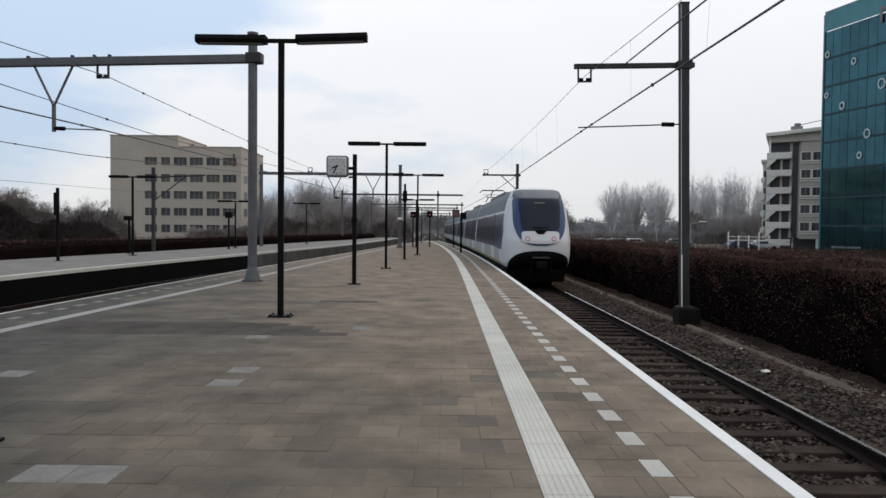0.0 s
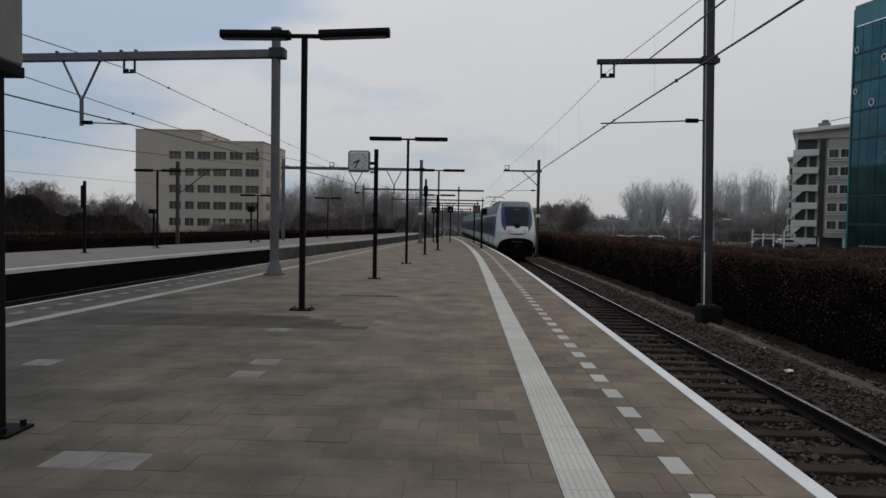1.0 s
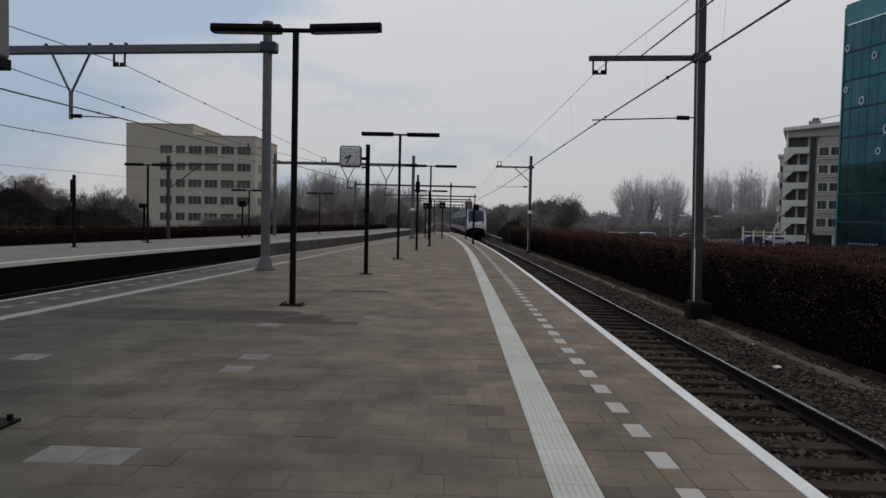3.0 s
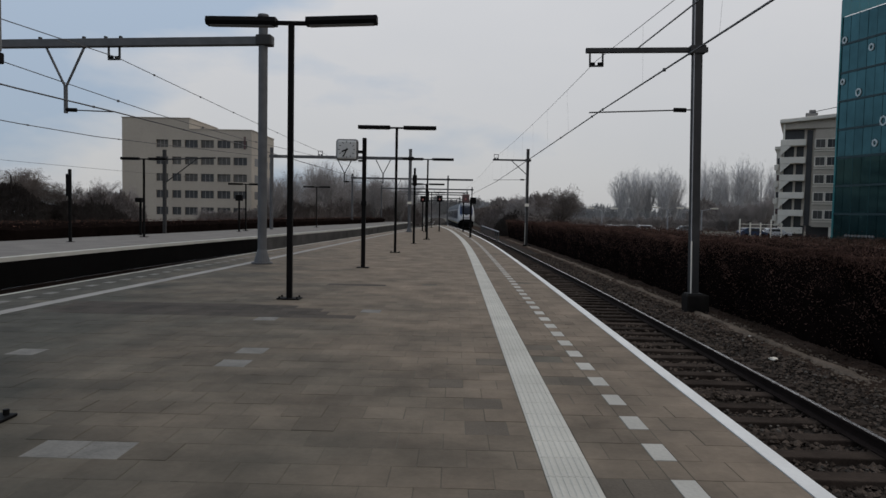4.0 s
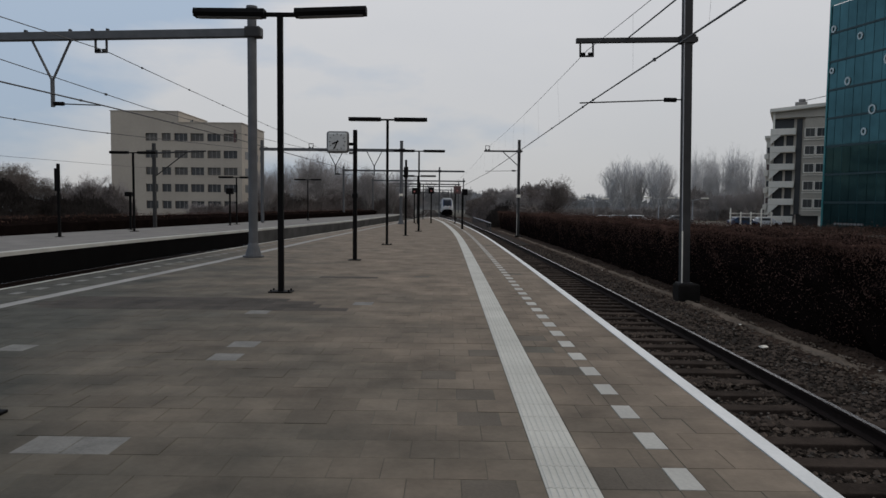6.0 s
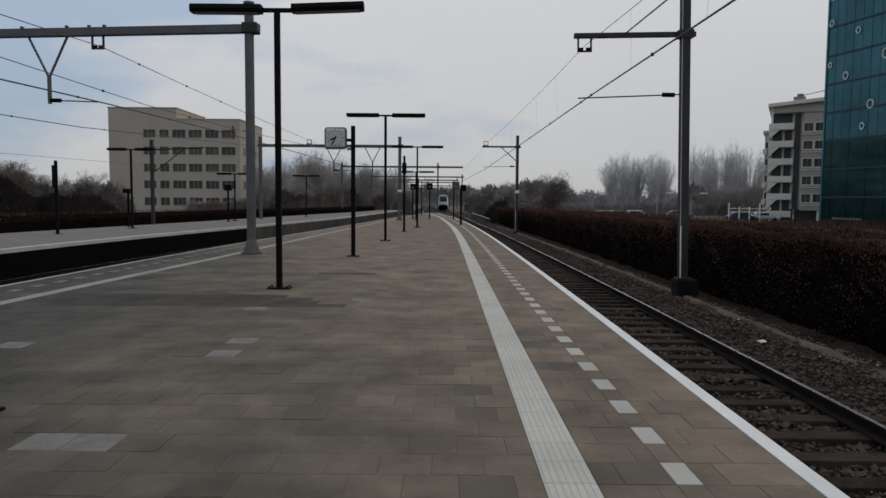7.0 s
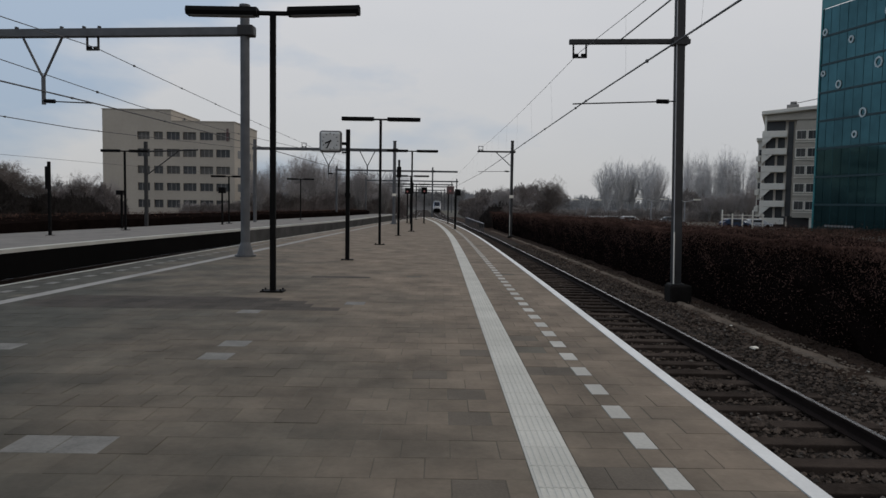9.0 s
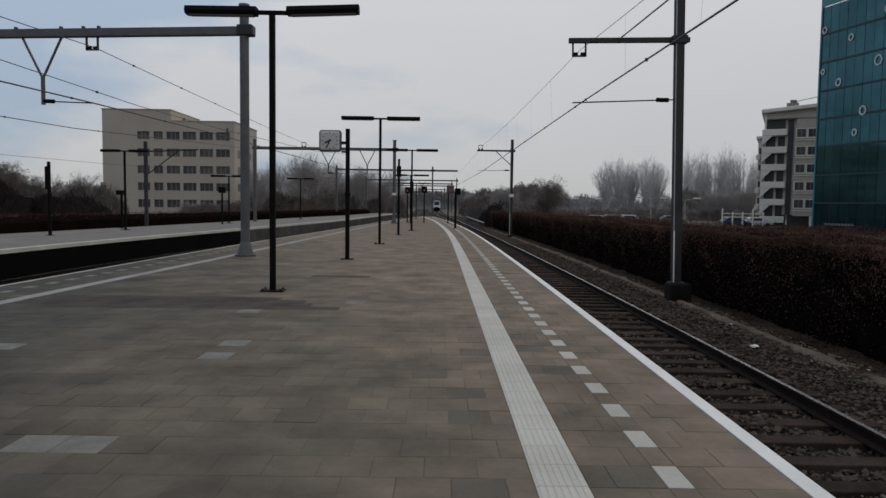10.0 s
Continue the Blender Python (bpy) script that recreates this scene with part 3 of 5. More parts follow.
def right_mast(x, y, arm, zt, base, up=False, lean=0.0):
    t = thing("catenary_mast", "grey steel H-beam catenary mast with a cantilever arm", "catenary mast", "catenary masts", at=(x, y, 0))
    t.matrix_basis = pose(x, y, 0, 0, lean, 0)
    bm = bmesh.new()
    box(bm, -0.115, -0.10, -0.10, 0.10, base, zt)
    box(bm, 0.10, 0.115, -0.10, 0.10, base, zt)
    box(bm, -0.10, 0.10, -0.10, -0.085, base, zt)
    part("mast_post", bm, M_GALVD, t)
    # two pale strips painted on as light along the left flange
    part("lit_flange_strip", B(-0.115, -0.085, -0.125, -0.101, base, 0.95), M_APTL, t, "pale strip painted as bright light on the lower flange")
    part("flange_highlight", B(-0.119, -0.095, -0.112, -0.101, 0.96, zt - 0.02), M_GALVL, t, "pale strip painted as light along the upper flange")
    part("foundation", B(-0.23, 0.36, -0.26, 0.26, -1.25, base + 0.005, bev=0.04), M_FOUND, t, "dark weathered concrete foundation block")
    part("base_plate", B(-0.19, 0.19, -0.18, 0.18, base + 0.006, base + 0.045, bev=0.008), M_GALVD, t)
    a = part("arm", B(-arm, 0.28, -0.06, 0.06, 5.97, 6.10, bev=0.01), M_GALVD, t)
    part("clamp", B(-0.2, 0.2, -0.14, 0.14, 5.93, 6.14, bev=0.01), M_GALVD, t)
    part("mast_cap", B(-0.125, 0.125, -0.11, 0.11, zt, zt + 0.05, bev=0.01), M_GALVD, t)
    bracket(a, -arm + 0.28, 6.09 if up else 5.99, up)
    reg_arm(t, -0.1, -arm + 0.1, 4.46, -1)
    return t


right_mast(6.47, 18.5, 2.95, 7.65, -0.50, lean=-1.2)
m = right_mast(5.86, 56.0, 2.85, 6.9, -0.85, up=True)
part("label_plate", B(-0.17, 0.17, -0.135, -0.126, 2.28, 2.52), M_APTL, m, "small white plate")
part("brace", T((-1.3, 0, 5.97), (-0.1, 0, 4.9), 0.035, n=6), M_GALVD, m)


def portal(y, x_r, x_l, hangers, z=6.14, over=0.30, tube_mast=True, top=6.72, rz=0.0):
    t = thing("catenary_portal", "grey steel catenary portal spanning the tracks", "catenary portal", "catenary portals", at=(0, y, 0), rz=rz)
    bm = bmesh.new()
    if tube_mast:
        tube(bm, (x_r, 0, 0.38), (x_r, 0, top), 0.13, n=18)
        tube(bm, (x_r, 0, top), (x_r, 0, top + 0.06), 0.155, n=18)
    else:
        box(bm, x_r - 0.1, x_r + 0.1, -0.1, 0.1, 0.0, 6.75, bev=0.02)
    part("mast_post", bm, M_GALV, t)
    if tube_mast:
        foot = part("foot", tube(tube(bmesh.new(), (x_r, 0, 0.05), (x_r, 0, 0.42), 0.24, 0.135, n=18), (x_r, 0, 0.003), (x_r, 0, 0.055), 0.30, n=18), M_GALV, t, "flared steel foot")
    part("mast_post", T((x_l, 0, 0.0), (x_l, 0, top), 0.135, n=14), M_GALV, t)
    part("beam", B(x_l - 0.2, x_r + over, -0.10, 0.10, z - 0.12, z + 0.12, bev=0.02), M_GALV, t)
    part("clamp", B(x_r - 0.17, x_r + 0.27, -0.17, 0.17, z - 0.14, z + 0.16, bev=0.03), M_GALVD, t)
    for kind, x in hangers:
        if kind == "v":
            hanger(t, x, z - 0.13, z - 2.05, 0.60)
        elif kind == "b":
            bracket(t, x, z - 0.12)
        elif kind == "u":
            bracket(t, x, z + 0.12, True)
        elif kind == "l":
            part("label_plate", B(x - 0.16, x + 0.16, -0.16, -0.14, 2.3, 2.5), M_APTL, t, "small white plate")
        elif kind == "r":
            reg_arm(t, x, x + 1.5, z - 1.95, 1)
        elif kind == "p":
            part("pin", B(x - 0.03, x + 0.03, -0.05, 0.05, z + 0.131, z + 0.19), M_GALVD, t)
    return t


portal(19.12, -5.62, -23.4, [("v", -11.73), ("b", -10.18), ("r", -11.73), ("p", -12.53), ("p", -11.13), ("p", -10.44), ("p", -9.97), ("v", -17.58), ("r", -17.58)], z=6.39, top=7.07, rz=-5.9)
portal(56.0, -3.72, -15.1, [("v", -9.1), ("v", -5.94), ("u", -11.1), ("r", -9.1), ("l", -3.72)], z=6.0)
portal(93.0, -1.0, -14.0, [("v", -8.0), ("b", -10.0)], z=6.2, tube_mast=False, over=3.4)
for y, a, b in ((130, 3.2, -14), (150, 2.6, -13), (167, 2.2, -15), (204, 1.4, -17), (241, 0.6, -19)):
    portal(float(y), a, b, [("v", (a + b) / 2 + 2)], z=6.2, tube_mast=False)
om = thing("catenary_mast", "slim grey catenary mast behind the opposite platform", "catenary mast", "catenary masts", at=(-18.1, 42.3, 0))
part("mast_post", B(-0.09, 0.09, -0.09, 0.09, -1.2, 5.2), M_GALVD, om)
part("arm", T((0, 0, 4.6), (3.2, 0, 4.75), 0.05, n=8), M_GALVD, om)
part("brace", T((0.1, 0, 3.2), (2.0, 0, 4.65), 0.035, n=6), M_GALVD, om)

# ---- overhead wires ----
def wire(points, r, label="thin dark overhead wire above the tracks", clamps=0):
    t = thing("overhead_wire", label, "wire", "overhead wires")
    bm = bmesh.new()
    rings = []
    for p in points:
        rings.append([bm.verts.new((p[0] + r * math.cos(a), p[1], p[2] + r * math.sin(a))) for a in (0.0, 1.257, 2.513, 3.77, 5.027)])
    for a, b in zip(rings, rings[1:]):
        for i in range(5):
            j = (i + 1) % 5
            bm.faces.new((a[i], a[j], b[j], b[i]))
    part("cable", bm, M_WIRE, t)
    if clamps:
        pts = np.array(points, float)
        seg = np.linalg.norm(np.diff(pts, axis=0), axis=1)
        d = np.concatenate([[0], np.cumsum(seg)])
        for s in np.arange(1.0, min(d[-1], 60), clamps):
            c = [np.interp(s, d, pts[:, k]) for k in range(3)]
            part("clamp", B(c[0] - 0.022, c[0] + 0.022, c[1] - 0.035, c[1] + 0.035, c[2] - 0.028, c[2] + 0.028), M_WIRE, t)
    return t


def sag(p, q, s, n=10):
    p, q = Vector(p), Vector(q)
    return [tuple(p.lerp(q, k / n) - Vector((0, 0, 4 * s * (k / n) * (1 - k / n)))) for k in range(n + 1)]


# right track: contact wire and the messenger above it, with droppers between
posts = [(-14.0, 4.03, 4.08, 4.6, 4.80), (18.5, 3.82, 4.38, 3.70, 5.73), (56.0, 3.32, 4.26, 3.45, 6.45), (93.0, 2.4, 4.35, 2.4, 5.9), (130.0, 1.2, 4.5, 1.2, 5.8), (167.0, 0.2, 4.5, 0.2, 5.8), (204.0, -0.8, 4.5, -0.8, 5.8), (241.0, -1.8, 4.5, -1.8, 5.8)]
for (ya, xa, ca, na, ma), (yb, xb, cb, nb, mb) in zip(posts, posts[1:]):
    cw = sag((xa, ya, ca), (xb, yb, cb), 0.0, 2)
    ms = sag((na, ya, ma), (nb, yb, mb), 0.13)
    wire(cw, 0.017, clamps=5.2)
    wire(ms, 0.007)
    t = thing("dropper_wires", "thin droppers between messenger and contact wire", "wire", "overhead wires")
    for k in range(1, 8):
        i = k / 8
        j = min(int(i * 10), 9)
        f = i * 10 - j
        zt = ms[j][2] * (1 - f) + ms[j + 1][2] * f
        x, y, xm = xa + (xb - xa) * i, ya + (yb - ya) * i, na + (nb - na) * i
        part("dropper", T((x, y, ca + (cb - ca) * i), (xm, y, zt), 0.0016, n=4), M_WIRE, t)
wire([(4.76, 18.5, 6.05), (4.59, 14.15, 5.77), (3.9, -10, 4.4)], 0.018)
# left tracks
wire(sag((-8.5, -10, 3.54), (-9.82, 19.70, 5.87), 0.0) + sag((-9.82, 19.70, 5.87), (-11.12, 56, 6.45), 0.06)[1:] + sag((-11.12, 56, 6.45), (-10, 93, 6.2), 0.2)[1:], 0.012, clamps=4.5)
wire([(-10.6, -10, 3.85), (-10.02, 15.58, 4.22), (-9.79, 19.70, 4.29), (-9.36, 28.81, 4.38), (-7.75, 56, 4.3), (-6.3, 93, 4.3), (-5.4, 130, 4.3), (-7.5, 245, 4.3)], 0.020, clamps=5.5)
wire([(-10.6, -10, 4.95), (-9.38, 14.6, 4.51), (-9.05, 20.6, 4.39), (-8.7, 28, 4.45), (-8.0, 44, 4.9), (-7.75, 56, 5.6)], 0.011, clamps=5.5)
wire([(-15.6, 4, 4.2), (-15.46, 24, 4.45), (-15.37, 29, 4.56), (-15.32, 51, 5.67), (-15.2, 56, 5.9)], 0.017, clamps=6.5)
for mx, my, mz in ((-23, 20, 4.2), (-24, 90, 5.5)):
    fm = thing("catenary_mast", "slim grey steel mast beyond the opposite platform", "mast", "catenary masts", at=(mx - 0.3, my, -1.2))
    part("pole", T((0, 0, 0), (0, 0, mz + 1.2), 0.11, 0.08, n=10), M_GALVD, fm)
    part("arm", T((0, 0, mz + 0.7), (0.34, 0, mz + 0.7), 0.03, n=6), M_GALVD, fm)
wire([(-23, 20, 3.7), (-23.25, 36, 3.9), (-23.6, 48, 4.14), (-24, 90, 5.0)], 0.010)


# ---- office building ----
def office():
    x0, x1, y0, y1 = -66.2, -40.4, 135.0, 151.5
    t = thing("office_building", "beige concrete office block with rows of dark windows", "building", at=(x0, y0, -1.2))
    w, d, low, high = x1 - x0, y1 - y0, 18.45, 20.6
    cols = [(6.8, 9.2), (10.0, 11.8), (12.5, 15.1), (15.7, 18.3), (19.0, 21.6), (22.2, 24.9)]
    rows = [(16.4 - 3.32 * k - 1.55, 16.4 - 3.32 * k) for k in range(5)]
    bm = bmesh.new()
    box(bm, 0, w, 0.45, d, 0, low)
    part("wall", bm, M_CONCRETE, t)
    # front leaf with openings, built from piers and bands
    bm = bmesh.new()
    xs = [0.0] + [v for c in cols for v in c] + [w]
    for a, b in zip(xs[::2], xs[1::2]):
        box(bm, a, b, 0.0, 0.45, 0, low)
    zs = [0.0] + [v for r in rows[::-1] for v in r] + [low]
    for c in cols:
        for a, b in zip(zs[::2], zs[1::2]):
            box(bm, c[0], c[1], 0.0, 0.45, a, b)
    part("front_wall", bm, M_CONCRETE, t)
    part("upper_storey", B(0.0, 13.4, 0.002, d - 0.4, low, high), M_CONCRETE, t)
    part("roof_edge", B(-0.12, 13.5, -0.12, d - 0.3, high, high + 0.14), M_CONCRETE, t)
    part("roof_edge", B(13.52, w + 0.12, -0.12, d + 0.1, low, low + 0.14), M_CONCRETE, t)
    part("hatch", B(13.38, 13.46, 6.0, 8.5, low + 0.3, low + 1.1), M_WINDOW, t)
    part("red_panel", B(w - 1.55, w - 1.15, -0.06, 0.0, 14.7, 17.2), M_REDP, t, "faded red vertical sign")
    for i, (za, zb) in enumerate(rows):
        for j, c in enumerate(cols):
            wd = part("window", B(c[0], c[1], 0.30, 0.36, za, zb), M_WINDOWB if (i < 3 and (i * 5 + j * 3) % 7 < 5) else M_WINDOW, t)
            n = 3 if c[1] - c[0] > 2 else 2
            for k in range(1, n):
                xm = c[0] + (c[1] - c[0]) * k / n
                part("mullion", B(xm - 0.05, xm + 0.05, 0.22, 0.299, za, zb), M_FRAME, wd)
            part("sill", B(c[0], c[1], -0.05, 0.20, za - 0.09, za + 0.03), M_CONCRETE, wd)
    for k in range(4):
        for j in range(4):
            part("side_window", B(w - 0.02, w + 0.03, 2.2 + j * 3.6, 4.4 + j * 3.6, 1.6 + 3.32 * k, 3.15 + 3.32 * k), M_WINDOW, t)


office()


# ---- apartment building with stepped balconies ----
def apartments():
    t = thing("apartment_building", "grey concrete apartment block with stacked balconies", "building", at=(53.2, 113.5, -1.2), rz=-27)
    t.scale = (1.0, 1.0, 0.89)
    fl = 3.2
    part("wall", B(3.4, 22, 1.0, 14, 2.2, 20.0), M_APT, t)
    part("ground_floor", B(4.2, 21, 2.0, 13, 0, 2.2), M_WINDOW, t, "dark recessed ground floor")
    for x in (7.4, 12.0, 16.0):
        part("column", B(x, x + 0.45, 0.1, 0.6, 0, 2.2), M_APTL, t)
    part("rear_wing", B(-0.7, 0.4, 4.5, 12, 2.0, 16.6), M_APTL, t)
    part("rear_base", B(-0.4, 0.2, 5.2, 11, 0, 2.0), M_WINDOW, t)
    part("rear_roof", B(-1.0, 0.6, 4.0, 12.4, 16.6, 17.1), M_APTL, t)
    for k in range(4):
        wb = part("rear_balcony", B(-0.95, -0.3, 3.8, 4.5, 3.0 + k * fl, 4.0 + k * fl), M_APTL, t)
        part("rear_window", B(-0.55, -0.05, 4.40, 4.5, 4.2 + k * fl, 5.3 + k * fl), M_WINDOW if k % 2 else M_REDP, t)
    # roof slab rising along the front, with a dark soffit below
    bm = B(-0.2, 22.5, -0.9, 14.5, 20.8, 21.5, bev=0.1)
    for v in bm.verts:
        v.co.z += 0.17 * min(v.co.x, 11.0)
    part("roof", bm, M_APTL, t, "pale overhanging roof slab rising to one end")
    bm = B(0.5, 22, -0.2, 14, 19.8, 20.78)
    for v in bm.verts:
        v.co.z += 0.17 * min(v.co.x, 11.0) if v.co.z > 20.3 else 0.0
    part("soffit", bm, M_APT, t)
    part("penthouse", B(3.4, 5.2, 2, 5, 22.0, 22.9, bev=0.1), M_FRAME, t)
    part("roof_unit", B(3.9, 4.9, 2.4, 4.4, 22.9, 23.5, bev=0.15), M_FRAME, t)
    part("roof_rail", T((4.5, 2, 23.0), (14, 2, 25.0), 0.06, n=6), M_GALVD, t)
    # dark box added in place of the shade behind the balconies
    part("balcony_shade", B(0.55, 3.9, 1.5, 3.2, 0.0, 20.0), M_WINDOW, t, "dark box in place of the shade behind the balconies")
    for k in range(6):
        z = 0.7 + k * fl
        b = part("balcony", B(0.0, 3.7, -0.5, 2.8, z, z + 1.15, bev=0.06), M_APTL, t)
        if k < 5:
            bm = bmesh.new()
            zt, zb = z + fl - 0.004, z + 1.2
            vs = [bm.verts.new(p) for y in (-0.45, -0.2) for p in ((0.02, y, zt), (1.6, y, zt), (0.02, y, zb + 0.25))]
            for f in ((0, 1, 2), (5, 4, 3), (0, 3, 4, 1), (1, 4, 5, 2), (2, 5, 3, 0)):
                bm.faces.new([vs[i] for i in f])
            part("screen", bm, M_APTL, b, "slanted concrete side screen")
            part("post", B(2.0, 2.35, 0.6, 0.9, z + 1.15, z + fl), M_APT, b)
            part("side_wall", B(0.05, 0.3, 0.0, 2.8, z + 1.15, z + fl), M_APT, b)
    part("post", B(0.3, 0.6, -0.3, 0.0, 17.85, 20.8), M_APTL, t)
    # thin dark plate on the wall, coloured as the shade of a gap
    part("recess", B(3.80, 4.62, 0.90, 0.995, 2.2, 19.6), M_WINDOW, t, "dark flat strip painted as the shade of a vertical recess")
    # window bay
    part("bay", B(5.0, 8.5, 0.0, 1.0, 2.2, 20.0), M_APT, t)
    part("downpipe", B(8.55, 8.85, -0.05, 0.3, 0.0, 19.6), M_APTL, t)
    for k in range(5):
        z = 3.5 + k * fl
        for x, m in ((5.1, M_WINDOWB), (6.75, M_WINDOW)):
            wd = part("window", B(x, x + 1.3, -0.05, 0.0, z, z + 1.45), m, t)
            part("sill", B(x - 0.1, x + 1.4, -0.16, -0.051, z - 0.22, z), M_APTL, wd)
            part("jamb", B(x - 0.18, x - 0.001, -0.12, 0.0, z - 0.1, z + 1.6), M_APTL, wd)
            part("jamb", B(x + 1.301, x + 1.42, -0.12, 0.0, z - 0.1, z + 1.6), M_APTL, wd)
            part("lintel", B(x, x + 1.3, -0.12, 0.0, z + 1.451, z + 1.6), M_APTL, wd)
            part("mullion", B(x + 0.60, x + 0.70, -0.09, -0.051, z, z + 1.45), M_FRAME, wd)
        part("band", B(4.9, 8.5, -0.06, 0.0, z - 1.5, z - 0.45), M_APT, t)
        part("ledge", B(4.85, 8.5, -0.2, -0.061, z - 0.62, z - 0.45), M_APTL, t)
        for x in (10.2, 12.6, 15.0):
            wd = part("window", B(x, x + 1.2, 0.94, 1.0, z, z + 1.45), M_WINDOW, t)
            part("sill", B(x - 0.1, x + 1.3, 0.85, 0.939, z - 0.22, z), M_APTL, wd)


apartments()


# ---- glass office tower ----
def glass_tower():
    ang = math.degrees(math.atan2(2.6, 9.2))
    t = thing("glass_tower", "teal glass office tower with a glass parapet", "building", at=(49.35, 90.0, -1.2), rz=-(90 - ang))
    L, D, fl, n = 26.0, 22.0, 3.62, 8
    H = fl * n
    part("core", B(0.15, L, 0.25, D, 0, H), M_TEALF, t, "dark interior behind the glass")
    for k in range(n):
        z0, z1 = k * fl, (k + 1) * fl
        for j in range(20):
            part("pane", B(0.04 + j * 1.3, 1.27 + j * 1.3, 0.10, 0.20, z0 + 0.22, z1 - 0.05), M_TEAL, t)
        part("floor_band", B(0.0, L, 0.02, 0.22, z0 - 0.05, z0 + 0.20), M_TEALF, t)
    for j in range(11):
        part("mullion", B(j * 2.6 - 0.03, j * 2.6 + 0.03, 0.09, 0.21, 0.0, H), M_TEALM, t)
    part("corner", B(-0.15, 0.02, -0.05, 0.35, 0, H + 2.2), M_TEALP, t, "pale glass corner fin")
    for j in range(20):
        part("parapet_pane", B(0.04 + j * 1.3, 1.28 + j * 1.3, -0.05, 0.02, H, H + 2.6), M_TEALP, t, "pale translucent teal glass")
    # white ring emblems on the facade
    for x, z, r in ((4.58, 24.16, 0.36), (3.0, 18.92, 0.42), (6.78, 14.93, 0.50), (5.74, 12.38, 0.36), (0.5, 25.93, 0.36), (0.5, 20.66, 0.30), (8.6, 20.6, 0.55), (9.6, 26.4, 0.5), (11.4, 17.5, 0.5)):
        bm = bmesh.new()
        r *= 0.85
        loops = []
        for k in range(8):
            c, d = math.cos(math.radians(45 * k)), math.sin(math.radians(45 * k))
            loops.append([bm.verts.new((x + (r + o) * c, yy, z + (r + o) * 1.25 * d)) for o, yy in ((0.08, 0.05), (0.08, -0.04), (-0.08, -0.04), (-0.08, 0.05))])
        for k in range(8):
            p, q = loops[k], loops[(k + 1) % 8]
            for i in range(4):
                bm.faces.new((p[i], q[i], q[(i + 1) % 4], p[(i + 1) % 4]))
        bmesh.ops.recalc_face_normals(bm, faces=bm.faces)
        part("ring_emblem", bm, M_SIGN, t, "white ring emblem")
    for j in range(6):
        x = 8.2 + j * 1.6
        part("sign_bar", B(x, x + 0.35, -0.12, -0.06, H - 1.1, H + 0.7), M_FRAME, t, "white sign stroke")
        part("sign_bar", B(x + 0.36, x + 1.1, -0.12, -0.06, H + 0.3, H + 0.65), M_FRAME, t, "white sign stroke")
    for j in range(9):
        part("ground_sign_bar", B(2 + j * 0.5, 2.35 + j * 0.5, -0.05, 0.015, 0.85, 1.1), M_FRAME, t, "pale lettering strip")


glass_tower()


# ---- trees and hedges ----
def branch_lines(rng, height, spread, depth, upright, fan=False):
    """Line pieces (p, q, r0, r1, level) of a bare tree."""
    out = []

    def grow(p, d, ln, r, level):
        n = 3 if level < 2 else 2
        for k in range(n):
            d = (d + Vector(rng.normal(0, 0.13 + 0.03 * level, 3)) + Vector((0, 0, upright * 0.10))).normalized()
            q = p + d * (ln / n)
            out.append((p, q, r, r * 0.82, level))
            p, r = q, r * 0.82
            if level < depth and (k > 0 or level > 0):
                for _ in range(2 if level < 2 else 1):
                    a = rng.uniform(0, 6.283)
                    side = Vector((math.cos(a), math.sin(a), upright * rng.uniform(0.3, 1.1)))
                    grow(p, (d * 0.55 + side * spread).normalized(), ln * rng.uniform(0.5, 0.72), r * 0.6, level + 1)
        if level < depth:
            for _ in range(3):
                grow(p, (d + Vector(rng.normal(0, 0.45, 3))).normalized(), ln * rng.uniform(0.45, 0.7), r * 0.75, level + 1)

    if fan:
        out.append((Vector((0, 0, 0)), Vector((0, 0, height * 0.10)), height * 0.03, height * 0.026, 0))
        for k in range(11):
            a, r = rng.uniform(0, 6.283), rng.uniform(0.05, 0.38)
            grow(Vector((0.02 * math.cos(a), 0.02 * math.sin(a), height * rng.uniform(0.03, 0.1))), Vector((r * math.cos(a), r * math.sin(a), 1)).normalized(), height * rng.uniform(0.5, 0.72), height * 0.011, 2)
    else:
        grow(Vector((0, 0, 0)), Vector((0, 0, 1)), height * 0.42, height * 0.022, 0)
    return out


def tree_parts(seed, height, spread, depth, upright, thick, fan=False):
    rng = np.random.default_rng(seed)
    lines = branch_lines(rng, height, spread, depth, upright, fan)
    top = max(q.z for p, q, a, b, l in lines)
    s = height / top
    meshes = []
    for name, sel in (("trunk", lambda l: l < 2), ("crown", lambda l: l >= 2)):
        vs, fs = [], []
        for p, q, a, b, l in lines:
            if not sel(l):
                continue
            a, b = max(a, thick), max(b, thick * 0.8)
            d = (q - p).normalized()
            u = d.orthogonal().normalized()
            w = d.cross(u)
            m = 6 if l < 2 else 3
            k = len(vs)
            for c, r in ((p, a), (q, b)):
                for i in range(m):
                    an = 6.2832 * i / m
                    vs.append(tuple((c + (u * math.cos(an) + w * math.sin(an)) * r) * s))
            for i in range(m):
                j = (i + 1) % m
                fs.append((k + i, k + j, k + m + j, k + m + i))
        me = bpy.data.meshes.new(name)
        me.from_pydata(vs, [], fs)
        meshes.append(me)
    return meshes


